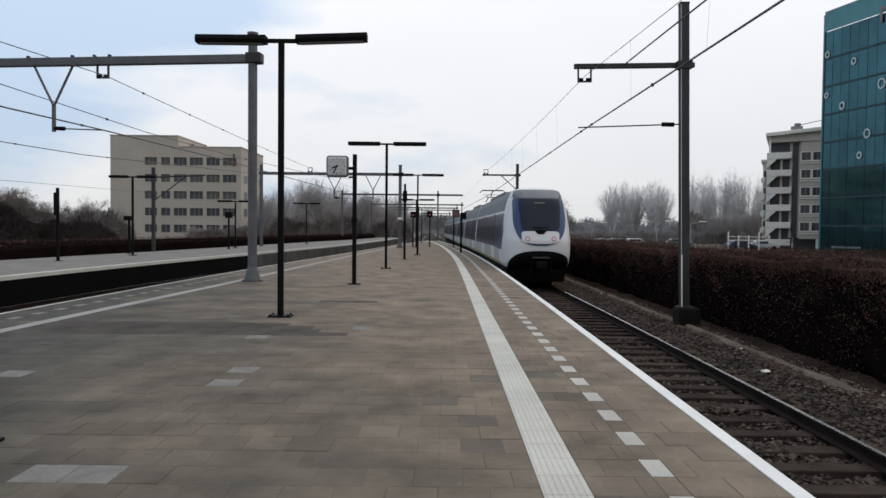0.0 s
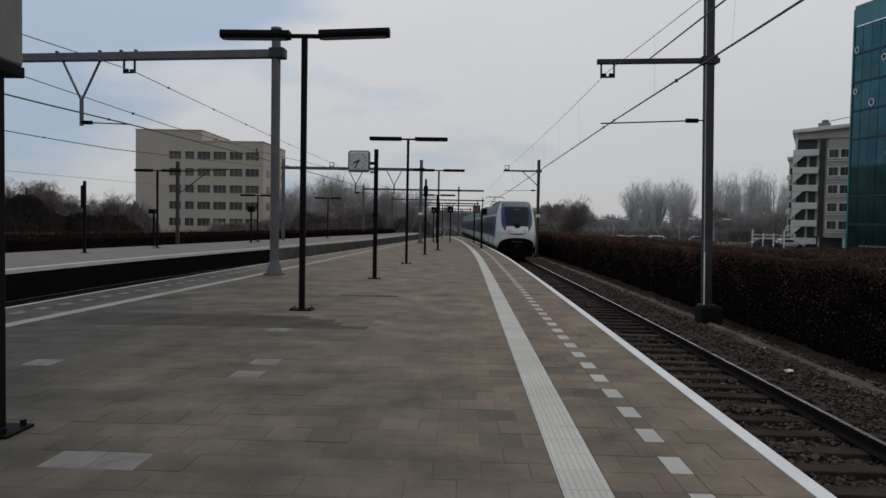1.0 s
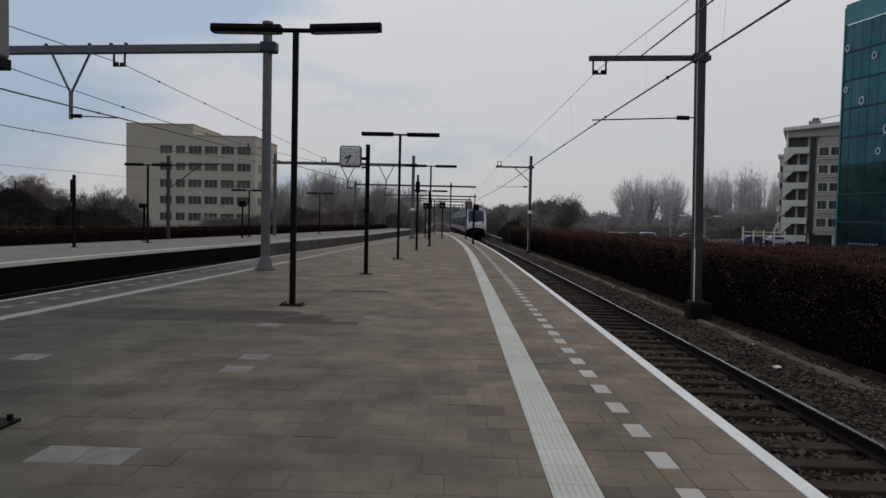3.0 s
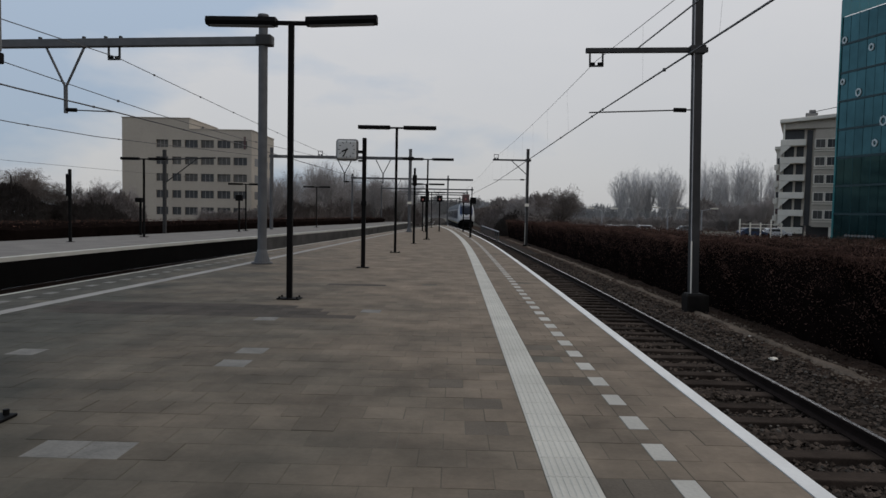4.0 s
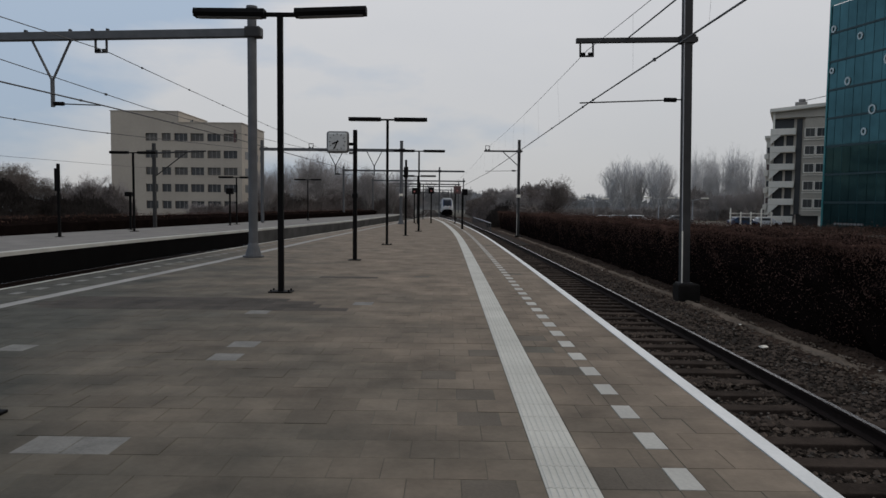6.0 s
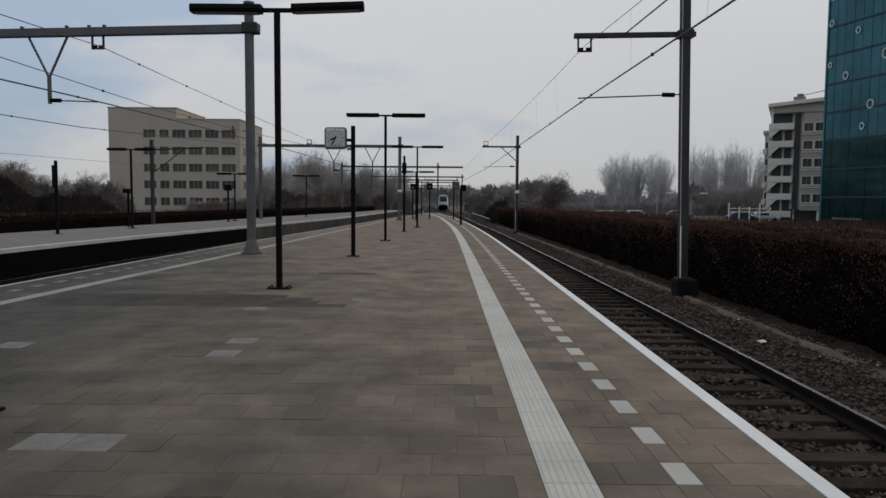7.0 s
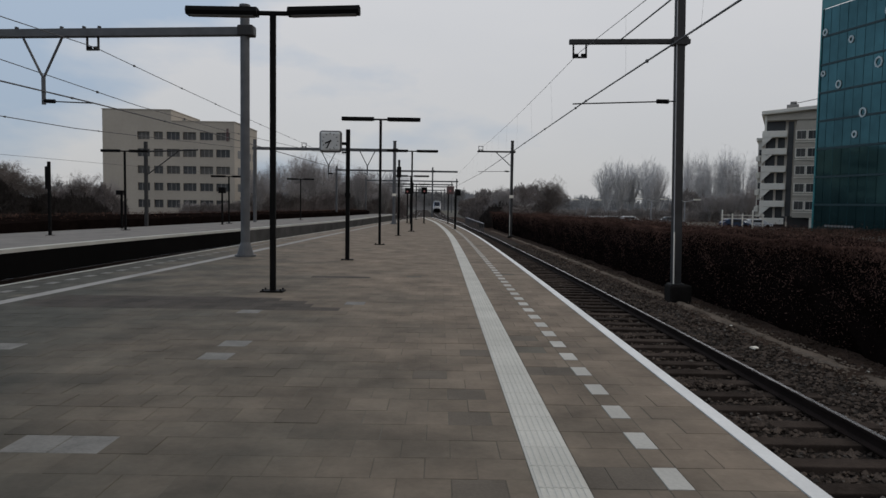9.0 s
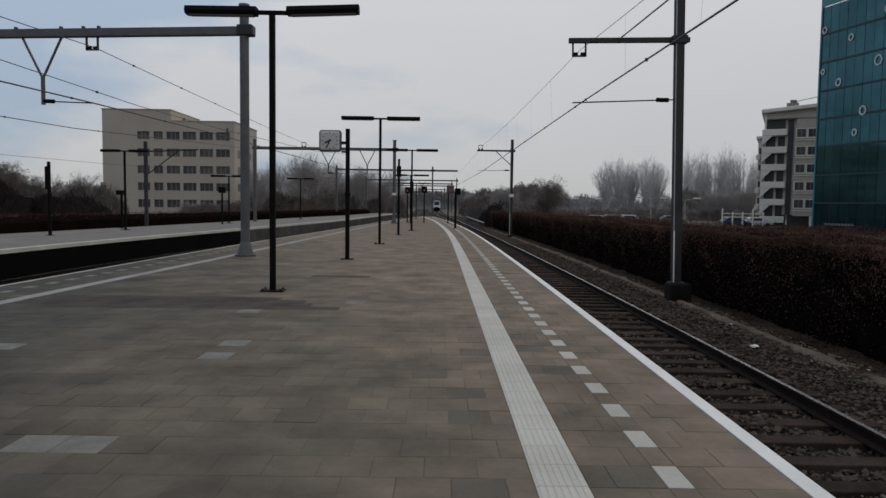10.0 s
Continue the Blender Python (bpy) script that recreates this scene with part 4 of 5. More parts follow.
def tree(x, y, z, variant, scale, rz, far, label):
    t = thing("tree", label, "tree", "bare winter trees", at=(x, y, z), rz=rz)
    t.scale = (scale * TREES[variant][2], scale * TREES[variant][2], scale)
    # far picks plain bark and twigs, or copies paled by painted haze
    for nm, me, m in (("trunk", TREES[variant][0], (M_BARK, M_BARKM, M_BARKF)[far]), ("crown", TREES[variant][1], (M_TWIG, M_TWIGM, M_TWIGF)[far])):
        key = (variant, nm, far)
        if key not in TREE_MESH:
            TREE_MESH[key] = me.copy()
            TREE_MESH[key].materials.append(m)
        o = new(nm, TREE_MESH[key])
        o.parent = t
    return t


def domed_tree(seed, height, radius, stems, thick, slim=0.0):
    """Trunk and crown of a many-stemmed bare tree whose twigs end on a dome."""
    g = np.random.default_rng(seed)
    out = ([], []), ([], [])

    def stick(store, p, q, a, b, m):
        vs, fs = store
        d = (q - p).normalized()
        u = d.orthogonal().normalized()
        w = d.cross(u)
        k = len(vs)
        for c, r in ((p, a), (q, b)):
            for i in range(m):
                an = 6.2832 * i / m
                vs.append(tuple(c + (u * math.cos(an) + w * math.sin(an)) * r))
        for i in range(m):
            fs.append((k + i, k + (i + 1) % m, k + m + (i + 1) % m, k + m + i))

    stick(out[0], Vector((0, 0, 0)), Vector((0.03, 0.02, height * 0.2)), height * 0.024, height * 0.019, 7)
    for n in range(stems):
        az, rr = g.uniform(0, 6.2832), radius * math.sqrt(g.random())
        cap = math.sqrt(max(0.0, 1 - (rr / radius) ** 2))
        top = height * (0.55 + 0.45 * cap) * g.uniform(0.84, 1.0)
        end = Vector((rr * math.cos(az), rr * math.sin(az), top))
        root = Vector((end.x * slim * 0.8, end.y * slim * 0.8, height * g.uniform(0.06, 0.26) if slim == 0 else 0.0))
        mid = root.lerp(end, 0.5) + Vector((end.x * -0.12, end.y * -0.12, height * 0.03))
        pts = [root.lerp(mid, f).lerp(mid.lerp(end, f), f) + Vector(g.normal(0, 0.007 * height, 3)) * (f > 0) for f in (0, 0.17, 0.33, 0.5, 0.67, 0.83, 1.0)]
        r0 = height * 0.0085 * g.uniform(0.6, 1.2)
        for i in range(6):
            ra, rb = (max(thick, r0 * (1 - (i + k) / 6.3)) for k in (0, 1))
            stick(out[0 if i < 2 else 1], pts[i], pts[i + 1], ra, rb, 4)
            if i < 1:
                continue
            for _ in range(5):
                p = pts[i].lerp(pts[i + 1], g.random())
                out_d = Vector((p.x, p.y, 0)) * (0.5 / max(radius, 0.1))
                d = (Vector(g.normal(0, 0.42, 3)) + out_d + Vector((0, 0, 0.85))).normalized()
                ln = height * g.uniform(0.06, 0.15)
                q = p + d * ln
                stick(out[1], p, q, thick, thick * 0.8, 3)
                for _ in range(3):
                    p2 = p.lerp(q, g.uniform(0.3, 1.0))
                    d2 = (d + Vector(g.normal(0, 0.5, 3))).normalized()
                    stick(out[1], p2, p2 + d2 * ln * g.uniform(0.3, 0.65), thick * 0.8, thick * 0.5, 3)
    meshes = []
    for name, (vs, fs) in zip(("trunk", "crown"), out):
        me = bpy.data.meshes.new(name)
        me.from_pydata(vs, [], fs)
        meshes.append(me)
    return meshes


TREE_MESH = {}
TREES = []
for seed, spread, up, widen in ((3, 0.75, 0.5, 1.0), (7, 0.9, 0.25, 1.1), (12, 0.32, 1.3, 0.95), (21, 1.0, 0.2, 1.25)):
    tr, cr = tree_parts(seed, 10.0, spread, 5, up, 0.008, fan=(seed == 12))
    TREES.append((tr, cr, widen))
# broad many-stemmed crowns, and slim poplars
for seed, radius, stems, slim in ((31, 3.3, 72, 0.0), (32, 2.8, 60, 0.0), (33, 1.25, 26, 0.5), (34, 1.0, 22, 0.5)):
    TREES.append((*domed_tree(seed, 10.0, radius, stems, 0.0085, slim), 1.0))
rng = np.random.default_rng(11)


def row_of_trees(n, x0, x1, y0, y1, h0, h1, far, label, variants=(0, 1, 3), z=-1.15):
    for k in range(n):
        f = (k + rng.uniform(0.1, 0.9)) / n
        tree(x0 + (x1 - x0) * f + rng.normal(0, 0.6), y0 + (y1 - y0) * f + rng.normal(0, 1.5), z, variants[int(rng.integers(len(variants)))], rng.uniform(h0, h1) / 10, rng.uniform(0, 360), far, label)


row_of_trees(7, -62, -45.5, 78, 84, 5.4, 7.6, 0, "bare grey-brown tree behind the opposite platform", (0, 1, 3))
for x, y, h, v in ((-53.5, 80, 7.6, 1), (-49.8, 79, 6.6, 0), (-41.3, 82, 6.4, 0), (-40.2, 84, 5.2, 5)):
    tree(x, y, -1.15, v, h / 10, x * 37 % 360, 0 if x < -45 else 1, "bare grey-brown tree behind the opposite platform")
row_of_trees(4, -38, -30, 102, 104, 3, 4, 1, "low bare shrub before the office building")
for x, y, h, v in ((-35.5, 132, 9.0, 5), (-31, 130, 10.2, 4), (-27.6, 134, 12.0, 4), (-24.6, 131, 11.6, 5), (-21.5, 138, 11.2, 4), (-18.6, 134, 8.6, 1), (-15.4, 132, 9.6, 5), (-13.2, 137, 10.2, 0), (-10.8, 136, 8.4, 5)):
    tree(x, y, -1.15, v, h / 10, x * 37 % 360, 1, "bare grey-brown tree in the strip beside the line")
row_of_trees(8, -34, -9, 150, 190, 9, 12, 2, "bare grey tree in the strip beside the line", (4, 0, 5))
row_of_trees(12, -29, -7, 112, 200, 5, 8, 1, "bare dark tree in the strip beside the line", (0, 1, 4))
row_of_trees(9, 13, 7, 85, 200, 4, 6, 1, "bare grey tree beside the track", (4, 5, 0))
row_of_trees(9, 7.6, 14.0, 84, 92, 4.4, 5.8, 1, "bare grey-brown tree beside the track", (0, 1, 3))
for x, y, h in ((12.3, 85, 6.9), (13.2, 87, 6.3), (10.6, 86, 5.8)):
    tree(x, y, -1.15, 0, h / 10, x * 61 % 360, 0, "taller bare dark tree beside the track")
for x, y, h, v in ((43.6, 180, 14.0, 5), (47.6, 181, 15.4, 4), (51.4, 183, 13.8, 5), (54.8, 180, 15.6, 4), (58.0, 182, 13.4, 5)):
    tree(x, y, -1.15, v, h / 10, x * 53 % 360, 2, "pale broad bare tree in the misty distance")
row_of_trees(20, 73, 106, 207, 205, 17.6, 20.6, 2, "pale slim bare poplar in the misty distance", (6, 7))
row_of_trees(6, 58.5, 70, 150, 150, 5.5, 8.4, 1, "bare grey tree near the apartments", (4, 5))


def thicket(name, pts, count, size, material, label, core=None):
    """A tangle of small twig blades filling boxes (x0, x1, y0, y1, z0, z1)."""
    g = np.random.default_rng(17)
    vol = np.array([(b[1] - b[0]) * (b[3] - b[2]) * (b[5] - b[4]) for b in pts])
    pick = g.choice(len(pts), count, p=vol / vol.sum())
    bx = np.array(pts)[pick]
    c = bx[:, 0::2] + (bx[:, 1::2] - bx[:, 0::2]) * g.random((count, 3))
    u = g.normal(size=(count, 3)) * size
    v = g.normal(size=(count, 3)) * size * 0.07
    vs = np.stack([c - u - v, c + u - v, c + u + v, c - u + v], 1).reshape(-1, 3)
    fs = np.arange(count * 4).reshape(-1, 4)
    return raw(name, vs.tolist(), fs.tolist(), material, None, label, "hedge", "stuff")


def hedge(name, xa, xb, y0, y1, top, label, leaves, size, step=0.5, wave=0.18):
    """A clipped hedge: a rough core coloured as the shade inside, and a coat of small dry leaves and twigs."""
    t = thing(name, label, "hedge")
    ys = np.arange(y0, y1, step)
    bm = bmesh.new()
    rings = []
    for y in ys:
        a, b = xa(y), xb(y)
        ring = []
        for f, z in ((0.06, -1.1), (0.03, -0.4), (0.0, 0.2), (0.03, top - 0.22), (0.1, top - 0.08), (0.8, top - 0.08), (1, top - 0.3), (1, -1.1)):
            n = noise.noise((y * 0.9, z * 1.3, f)) * wave
            ring.append(bm.verts.new((a + (b - a) * f + n, y, z + n * 0.5)))
        rings.append(ring)
    for p, q in zip(rings, rings[1:]):
        for i in range(len(p) - 1):
            bm.faces.new((p[i], p[i + 1], q[i + 1], q[i]))
    bm.faces.new(rings[0])
    bm.faces.new(rings[-1])
    bmesh.ops.recalc_face_normals(bm, faces=bm.faces)
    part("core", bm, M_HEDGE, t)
    g = np.random.default_rng(23)
    y = y0 + (y1 - y0) * g.random(leaves) ** 1.6
    a, b = np.array([xa(v) for v in y]), np.array([xb(v) for v in y])
    face = g.random(leaves) < 0.5
    # leaves thin out downwards, so the shade-coloured core shows low down
    z = np.where(face, top - (top + 1.0) * g.random(leaves) ** 5.0, top - 0.1 + 0.12 * g.normal(size=leaves))
    x = np.where(face, a + 0.03 + 0.26 * np.clip((0.2 - z) / 1.2, 0, 1) - 0.10 * np.abs(g.normal(size=leaves)), a + (b - a) * g.random(leaves))
    n = np.array([noise.noise((p * 0.9, q * 1.3, 0.0)) for p, q in zip(y, z)]) * wave
    c = np.stack([x + n, y, z + n * 0.5], 1)
    u = g.normal(size=(leaves, 3)) * size * np.array([1.0, 1.0, 1.25])
    v = g.normal(size=(leaves, 3)) * size * 0.42
    vs = np.stack([c - u, c - v, c + u, c + v], 1).reshape(-1, 3)
    raw("leaves", vs.tolist(), np.arange(leaves * 4).reshape(-1, 4).tolist(), M_LEAF, t, "dry red-brown leaves and twigs", kind="stuff")
    return t


hedge("hedge", lambda y: track_r(y) + 3.40, lambda y: track_r(y) + 7.4, -4.0, 79.0, 0.97, "clipped hedge of dry brown leaves beside the track", 260000, 0.0135)
hedge("hedge", lambda y: opp_b(y) - 3.5, lambda y: opp_b(y) - 0.8, 10.0, 118.0, 0.75, "dark clipped hedge behind the opposite platform", 16000, 0.028)
def wood_band(name, x0, x1, y, depth, top, rough, material, label, count, size, step=0.4, slope=0.0, body=0.74, taper=2.0):
    """A dense mass of bare shrubs: a dim uneven body under a coat of fine twigs with a ragged skyline."""
    def height(x):
        return top + rough * (noise.noise((x * 0.12, y, 0.0)) * 1.2 + noise.noise((x * 0.6, y, 3.0)) * 0.7 + noise.noise((x * 1.9, y, 5.0)) * 0.4)

    nx, nz = int((x1 - x0) / step) + 1, 6
    vs, fs = [], []
    for i in range(nx):
        x = x0 + i * step
        yy = y + slope * (x - x0)
        end = min(1.0, min(i, nx - 1 - i) * step / taper + 0.2)
        h = -1.2 + (height(x) + 1.2) * body * end
        for k in range(nz):
            f = k / (nz - 1)
            vs.append((x, yy + depth * 0.25 * f + 0.2 * noise.noise((x * 0.9, f * 3.0, y)), -1.2 + (h + 1.2) * f))
        vs.append((x, yy + depth, -1.2 + (h + 1.0) * 0.8))
        vs.append((x, yy + depth, -1.2))
    w = nz + 2
    for i in range(nx - 1):
        for k in range(w - 1):
            a = i * w + k
            fs.append((a, a + w, a + w + 1, a + 1))
    g = np.random.default_rng(int(abs(x0) + y))
    base = len(vs)
    x = x0 + (x1 - x0) * g.random(count)
    tops = (np.array([height(v) for v in x]) + 1.2) * np.clip(np.minimum(x - x0, x1 - x) / taper + 0.3, 0, 1) ** 0.7 - 1.2
    f = 1 - np.abs(g.normal(0, 0.36, count))
    f = np.where(f < 0, g.random(count), f)
    z = -1.2 + (tops + 1.2) * f
    c = np.stack([x, y + slope * (x - x0) - 0.25 - 0.7 * g.random(count) + depth * 0.25 * f, z], 1)
    u = g.normal(size=(count, 3)) * np.array([0.6, 0.4, 1.0]) * size
    v = g.normal(size=(count, 3)) * np.array([1.0, 0.5, 0.4]) * size * 0.10
    tw = np.stack([c - u - v, c - u + v, c + u], 1).reshape(-1, 3)
    vs += tw.tolist()
    fs += (np.arange(count * 3).reshape(-1, 3) + base).tolist()
    return raw(name, vs, fs, material, None, label, "shrubs", "stuff")


# The paler greys of the far bands carry the painted haze.
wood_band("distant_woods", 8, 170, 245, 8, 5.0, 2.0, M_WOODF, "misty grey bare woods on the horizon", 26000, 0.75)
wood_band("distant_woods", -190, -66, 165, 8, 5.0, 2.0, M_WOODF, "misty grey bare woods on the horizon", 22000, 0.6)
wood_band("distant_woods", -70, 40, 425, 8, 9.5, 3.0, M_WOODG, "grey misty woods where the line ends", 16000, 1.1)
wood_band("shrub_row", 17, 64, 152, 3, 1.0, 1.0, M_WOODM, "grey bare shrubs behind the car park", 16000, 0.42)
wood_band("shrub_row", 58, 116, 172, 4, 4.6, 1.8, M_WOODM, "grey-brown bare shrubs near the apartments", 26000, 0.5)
wood_band("shrub_row", -72, -44.5, 74, 3, 3.5, 0.9, M_BRUSHD, "dark bare brushwood behind the platform", 42000, 0.34, body=0.42, taper=6.0)
wood_band("shrub_row", -49, -37.0, 77, 3, 1.7, 0.8, M_BRUSHD, "low dark bare brushwood behind the platform", 16000, 0.30, body=0.5, taper=3.0)
wood_band("shrub_row", -46, -36.5, 80, 3, 2.9, 1.4, M_BRUSH, "loose bare bush beside the office building", 6500, 0.36, body=0.3, taper=4.0)
wood_band("shrub_row", 6.6, 15.2, 93, 3, 3.5, 0.9, M_BRUSH, "dark bare brushwood beside the track", 9000, 0.32, taper=3.0)
wood_band("shrub_row", 6.5, 13.5, 140, 3, 4.4, 1.2, M_WOODM, "grey bare brushwood beside the track", 7000, 0.4, taper=2.0)
wood_band("shrub_row", -38, -27, 100, 3, 0.9, 0.6, M_BRUSH, "low bare brushwood before the office building", 9000, 0.30)
wood_band("shrub_row", -33, -7, 114, 4, 2.7, 1.3, M_BRUSH, "tangled bare brushwood beside the line", 26000, 0.40, slope=1.2)
wood_band("shrub_row", 4.9, 10.5, 82, 3, 1.5, 0.5, M_BRUSHD, "low dark bare brushwood at the end of the hedge", 9000, 0.26, taper=1.6)
wood_band("shrub_row", 4.2, 9.5, 108, 3, 2.5, 0.8, M_BRUSH, "dark bare brushwood beside the track", 8000, 0.32, taper=2.0)
thicket("thicket", [(7.3, 9.6, 64, 110, -1, 1.5), (9, 14.2, 84, 110, -1, 2.0), (6, 11, 110, 220, -1, 3.0)], 60000, 0.22, M_TWIG, "tangled dark bare brushwood beside the track")


# ---- car park beyond the hedge ----
def parked_car(x, y, rz, paint, label):
    t = thing("parked_car", label, "car", "cars in the car park", at=(x, y, -1.15), rz=rz)
    bm = bmesh.new()
    side = [(-2.1, 0.35), (-2.12, 0.75), (-1.35, 0.88), (-0.7, 1.42), (1.2, 1.45), (1.95, 0.95), (2.1, 0.85), (2.1, 0.35)]
    a = [bm.verts.new((-0.85, p, q)) for p, q in side]
    b = [bm.verts.new((0.85, p, q)) for p, q in side]
    for i in range(len(side)):
        j = (i + 1) % len(side)
        bm.faces.new((a[i], a[j], b[j], b[i]))
    bm.faces.new(a)
    bm.faces.new(b)
    bmesh.ops.recalc_face_normals(bm, faces=bm.faces)
    bmesh.ops.bevel(bm, geom=list(bm.edges), offset=0.06, segments=1, affect="EDGES")
    part("body", bm, paint, t)
    part("side_window", B(-0.87, 0.87, -0.6, 1.15, 0.95, 1.33, bev=0.04), M_WINDOW, t)
    part("rear_window", B(-0.7, 0.7, 1.35, 1.72, 0.98, 1.28, bev=0.03), M_WINDOW, t)
    for sx in (-0.8, 0.8):
        for yy in (-1.3, 1.3):
            part("wheel", T((sx - 0.1, yy, 0.32), (sx + 0.1, yy, 0.32), 0.32, n=14), M_BLACK, t)
    return t


M_CARW = mat("white_car_paint", (0.60, 0.60, 0.61), 0.3, var=0.05, bump=0)
M_CARG = mat("grey_car_paint", (0.14, 0.15, 0.16), 0.3, 0.4, var=0.05, bump=0)
M_CARB = mat("blue_car_paint", (0.03, 0.06, 0.12), 0.3, 0.2, var=0.05, bump=0)
for x, y, rz, m, lb in ((26, 112, 80, M_CARW, "white parked hatchback beyond the hedge"), (29.5, 116, 95, M_CARG, "grey parked hatchback beyond the hedge"), (33, 118, 88, M_CARW, "white parked hatchback beyond the hedge"),
                        (45.5, 105, 92, M_CARB, "dark blue parked hatchback beyond the hedge"), (41, 120, 85, M_CARG, "grey parked hatchback beyond the hedge"), (22, 118, 90, M_CARG, "grey parked hatchback beyond the hedge"), (49.5, 106, 80, M_CARW, "white parked hatchback beyond the hedge")):
    parked_car(x, y, rz, m, lb)


def street_lamp(x, y, h):
    t = thing("street_lamp", "pale double-armed street lamp in the car park", "street lamp", "car park lamps", at=(x, y, -1.15))
    part("pole", T((0, 0, 0), (0, 0, h), 0.12, 0.09, n=10), M_GALVL, t)
    for s in (-1, 1):
        a = part("arm", T((0, 0, h - 0.1), (s * 1.6, 0, h + 0.25), 0.06, n=6), M_GALVL, t)
        part("head", B(min(s * 1.5, s * 2.8), max(s * 1.5, s * 2.8), -0.2, 0.2, h + 0.18, h + 0.42, bev=0.05), M_APTL, a, "white lamp head")


street_lamp(37.2, 120, 4.2)
street_lamp(43.5, 121, 4.2)
street_lamp(27.5, 128, 4.0)


def barrier(x, y, n):
    t = thing("white_fence", "low white railing at the car park's edge", "fence", at=(x, y, -1.15))
    for k in range(n):
        part("post", B(k * 1.5 - 0.09, k * 1.5 + 0.09, -0.05, 0.05, 0, 2.3 if k % 3 else 2.8), M_APTL, t)
    for z in (1.5, 2.0):
        part("rail", B(-0.2, (n - 1) * 1.5 + 0.2, -0.03, 0.03, z, z + 0.1), M_APTL, t)


barrier(41.5, 100, 5)
bn = thing("low_fence", "low pale railing beside the track", "fence", at=(4.4, 68, -1.0))
for k in range(12):
    part("post", B(-0.011 * k * 3 - 0.05, -0.011 * k * 3 + 0.05, k * 3.0 - 0.05, k * 3.0 + 0.05, 0, 0.9), M_GALV, bn)
bm = bmesh.new()
tube(bm, (0, -0.3, 0.88), (-0.011 * 33, 33.3, 0.88), 0.06, n=8)
part("rail", bm, M_GALVL, bn)


def scrap(s):
    bm = bmesh.new()
    bmesh.ops.create_icosphere(bm, subdivisions=2, radius=s)
    for v in bm.verts:
        k = 0.7 + 0.6 * noise.noise(v.co * (2.2 / s))
        v.co = Vector((v.co.x * k * 1.3, v.co.y * k, v.co.z * k * 0.45))
    return bm


lit = thing("litter", "crumpled white scrap lying on the ballast", "litter", at=(5.6, 11.9, -0.86))
part("paper", scrap(0.085), M_APTL, lit)
for x, y in ((6.35, 14.6), (6.75, 10.5), (6.2, 27.0), (6.3, 33.5)):
    lp = thing("litter", "small pale scrap on the verge", "litter", at=(x, y, -0.93))
    part("paper", scrap(0.035), M_APTL, lp)
thicket("thicket", [(24, 53, 66, 84, -1.15, -0.35), (14, 26, 70, 100, -1.15, 0.25)], 22000, 0.16, M_SHRUB, "low brown shrubs behind the hedge")


# ---- the train ----
OUTLINE = [(0.0, 4.06), (0.74, 4.04), (0.98, 3.94), (1.12, 3.62), (1.25, 3.12), (1.33, 2.5), (1.37, 1.9), (1.36, 1.3), (1.33, 0.98), (1.25, 0.80), (0.0, 0.80)]
_half = [(a[0] + (b[0] - a[0]) * k / 4, a[1] + (b[1] - a[1]) * k / 4) for a, b in zip(OUTLINE, OUTLINE[1:]) for k in range(4)] + OUTLINE[-1:]
FULL = _half + [(-x, z) for x, z in _half[-2:0:-1]]
CZ = 2.2
_ang = [math.atan2(z - CZ, x) % (2 * math.pi) for x, z in FULL]
_rad = [math.hypot(x, z - CZ) for x, z in FULL]
_order = sorted(range(len(FULL)), key=lambda i: _ang[i])
_as, _rs = [_ang[i] for i in _order], [_rad[i] for i in _order]


M_TAIL = mat("tail_light_red", (0.50, 0.17, 0.16), 0.4, var=0.1)


def nose_y(x, z):
    """Depth of the nose's skin behind the tip."""
    r = float(np.interp(math.atan2(z - CZ, x) % (2 * math.pi), _as, _rs, period=2 * math.pi))
    s = min(1.0, math.hypot(x, z - CZ) / r)
    return 0.16 * (x / 1.41) ** 2 + max(0.0, z - 1.9) * 0.30 + max(0.0, 1.3 - z) * 0.12 + 0.85 * s ** 7


def nose_panel(shape, off, thick=0.05, rings=12, n=72):
    """A panel lying on the nose; shape(angle) gives (x, z)."""
    bm = bmesh.new()
    pts = [shape(2 * math.pi * i / n) for i in range(n)]
    cx, cz = sum(p[0] for p in pts) / n, sum(p[1] for p in pts) / n
    mid = bm.verts.new((cx, nose_y(cx, cz) - off, cz))
    prev = None
    for k in range(1, rings + 1):
        f = k / rings
        ring = []
        for x, z in pts:
            px, pz = cx + (x - cx) * f, cz + (z - cz) * f
            ring.append(bm.verts.new((px, nose_y(px, pz) - off, pz)))
        for i in range(n):
            j = (i + 1) % n
            bm.faces.new((mid, ring[i], ring[j]) if prev is None else (prev[i], ring[i], ring[j], prev[j]))
        prev = ring
    rim = [bm.verts.new((v.co.x, v.co.y + thick, v.co.z)) for v in prev]
    for i in range(n):
        j = (i + 1) % n
        bm.faces.new((prev[i], rim[i], rim[j], prev[j]))
    bmesh.ops.recalc_face_normals(bm, faces=bm.faces)
    return bm


def rounded(cz, hz, wt, wb, e=4.0):
    def shape(a):
        c, s = math.cos(a), math.sin(a)
        u, v = math.copysign(abs(c) ** (2 / e), c), math.copysign(abs(s) ** (2 / e), s)
        w = wb + (wt - wb) * (v + 1) / 2
        return (u * w, cz + v * hz)
    return shape


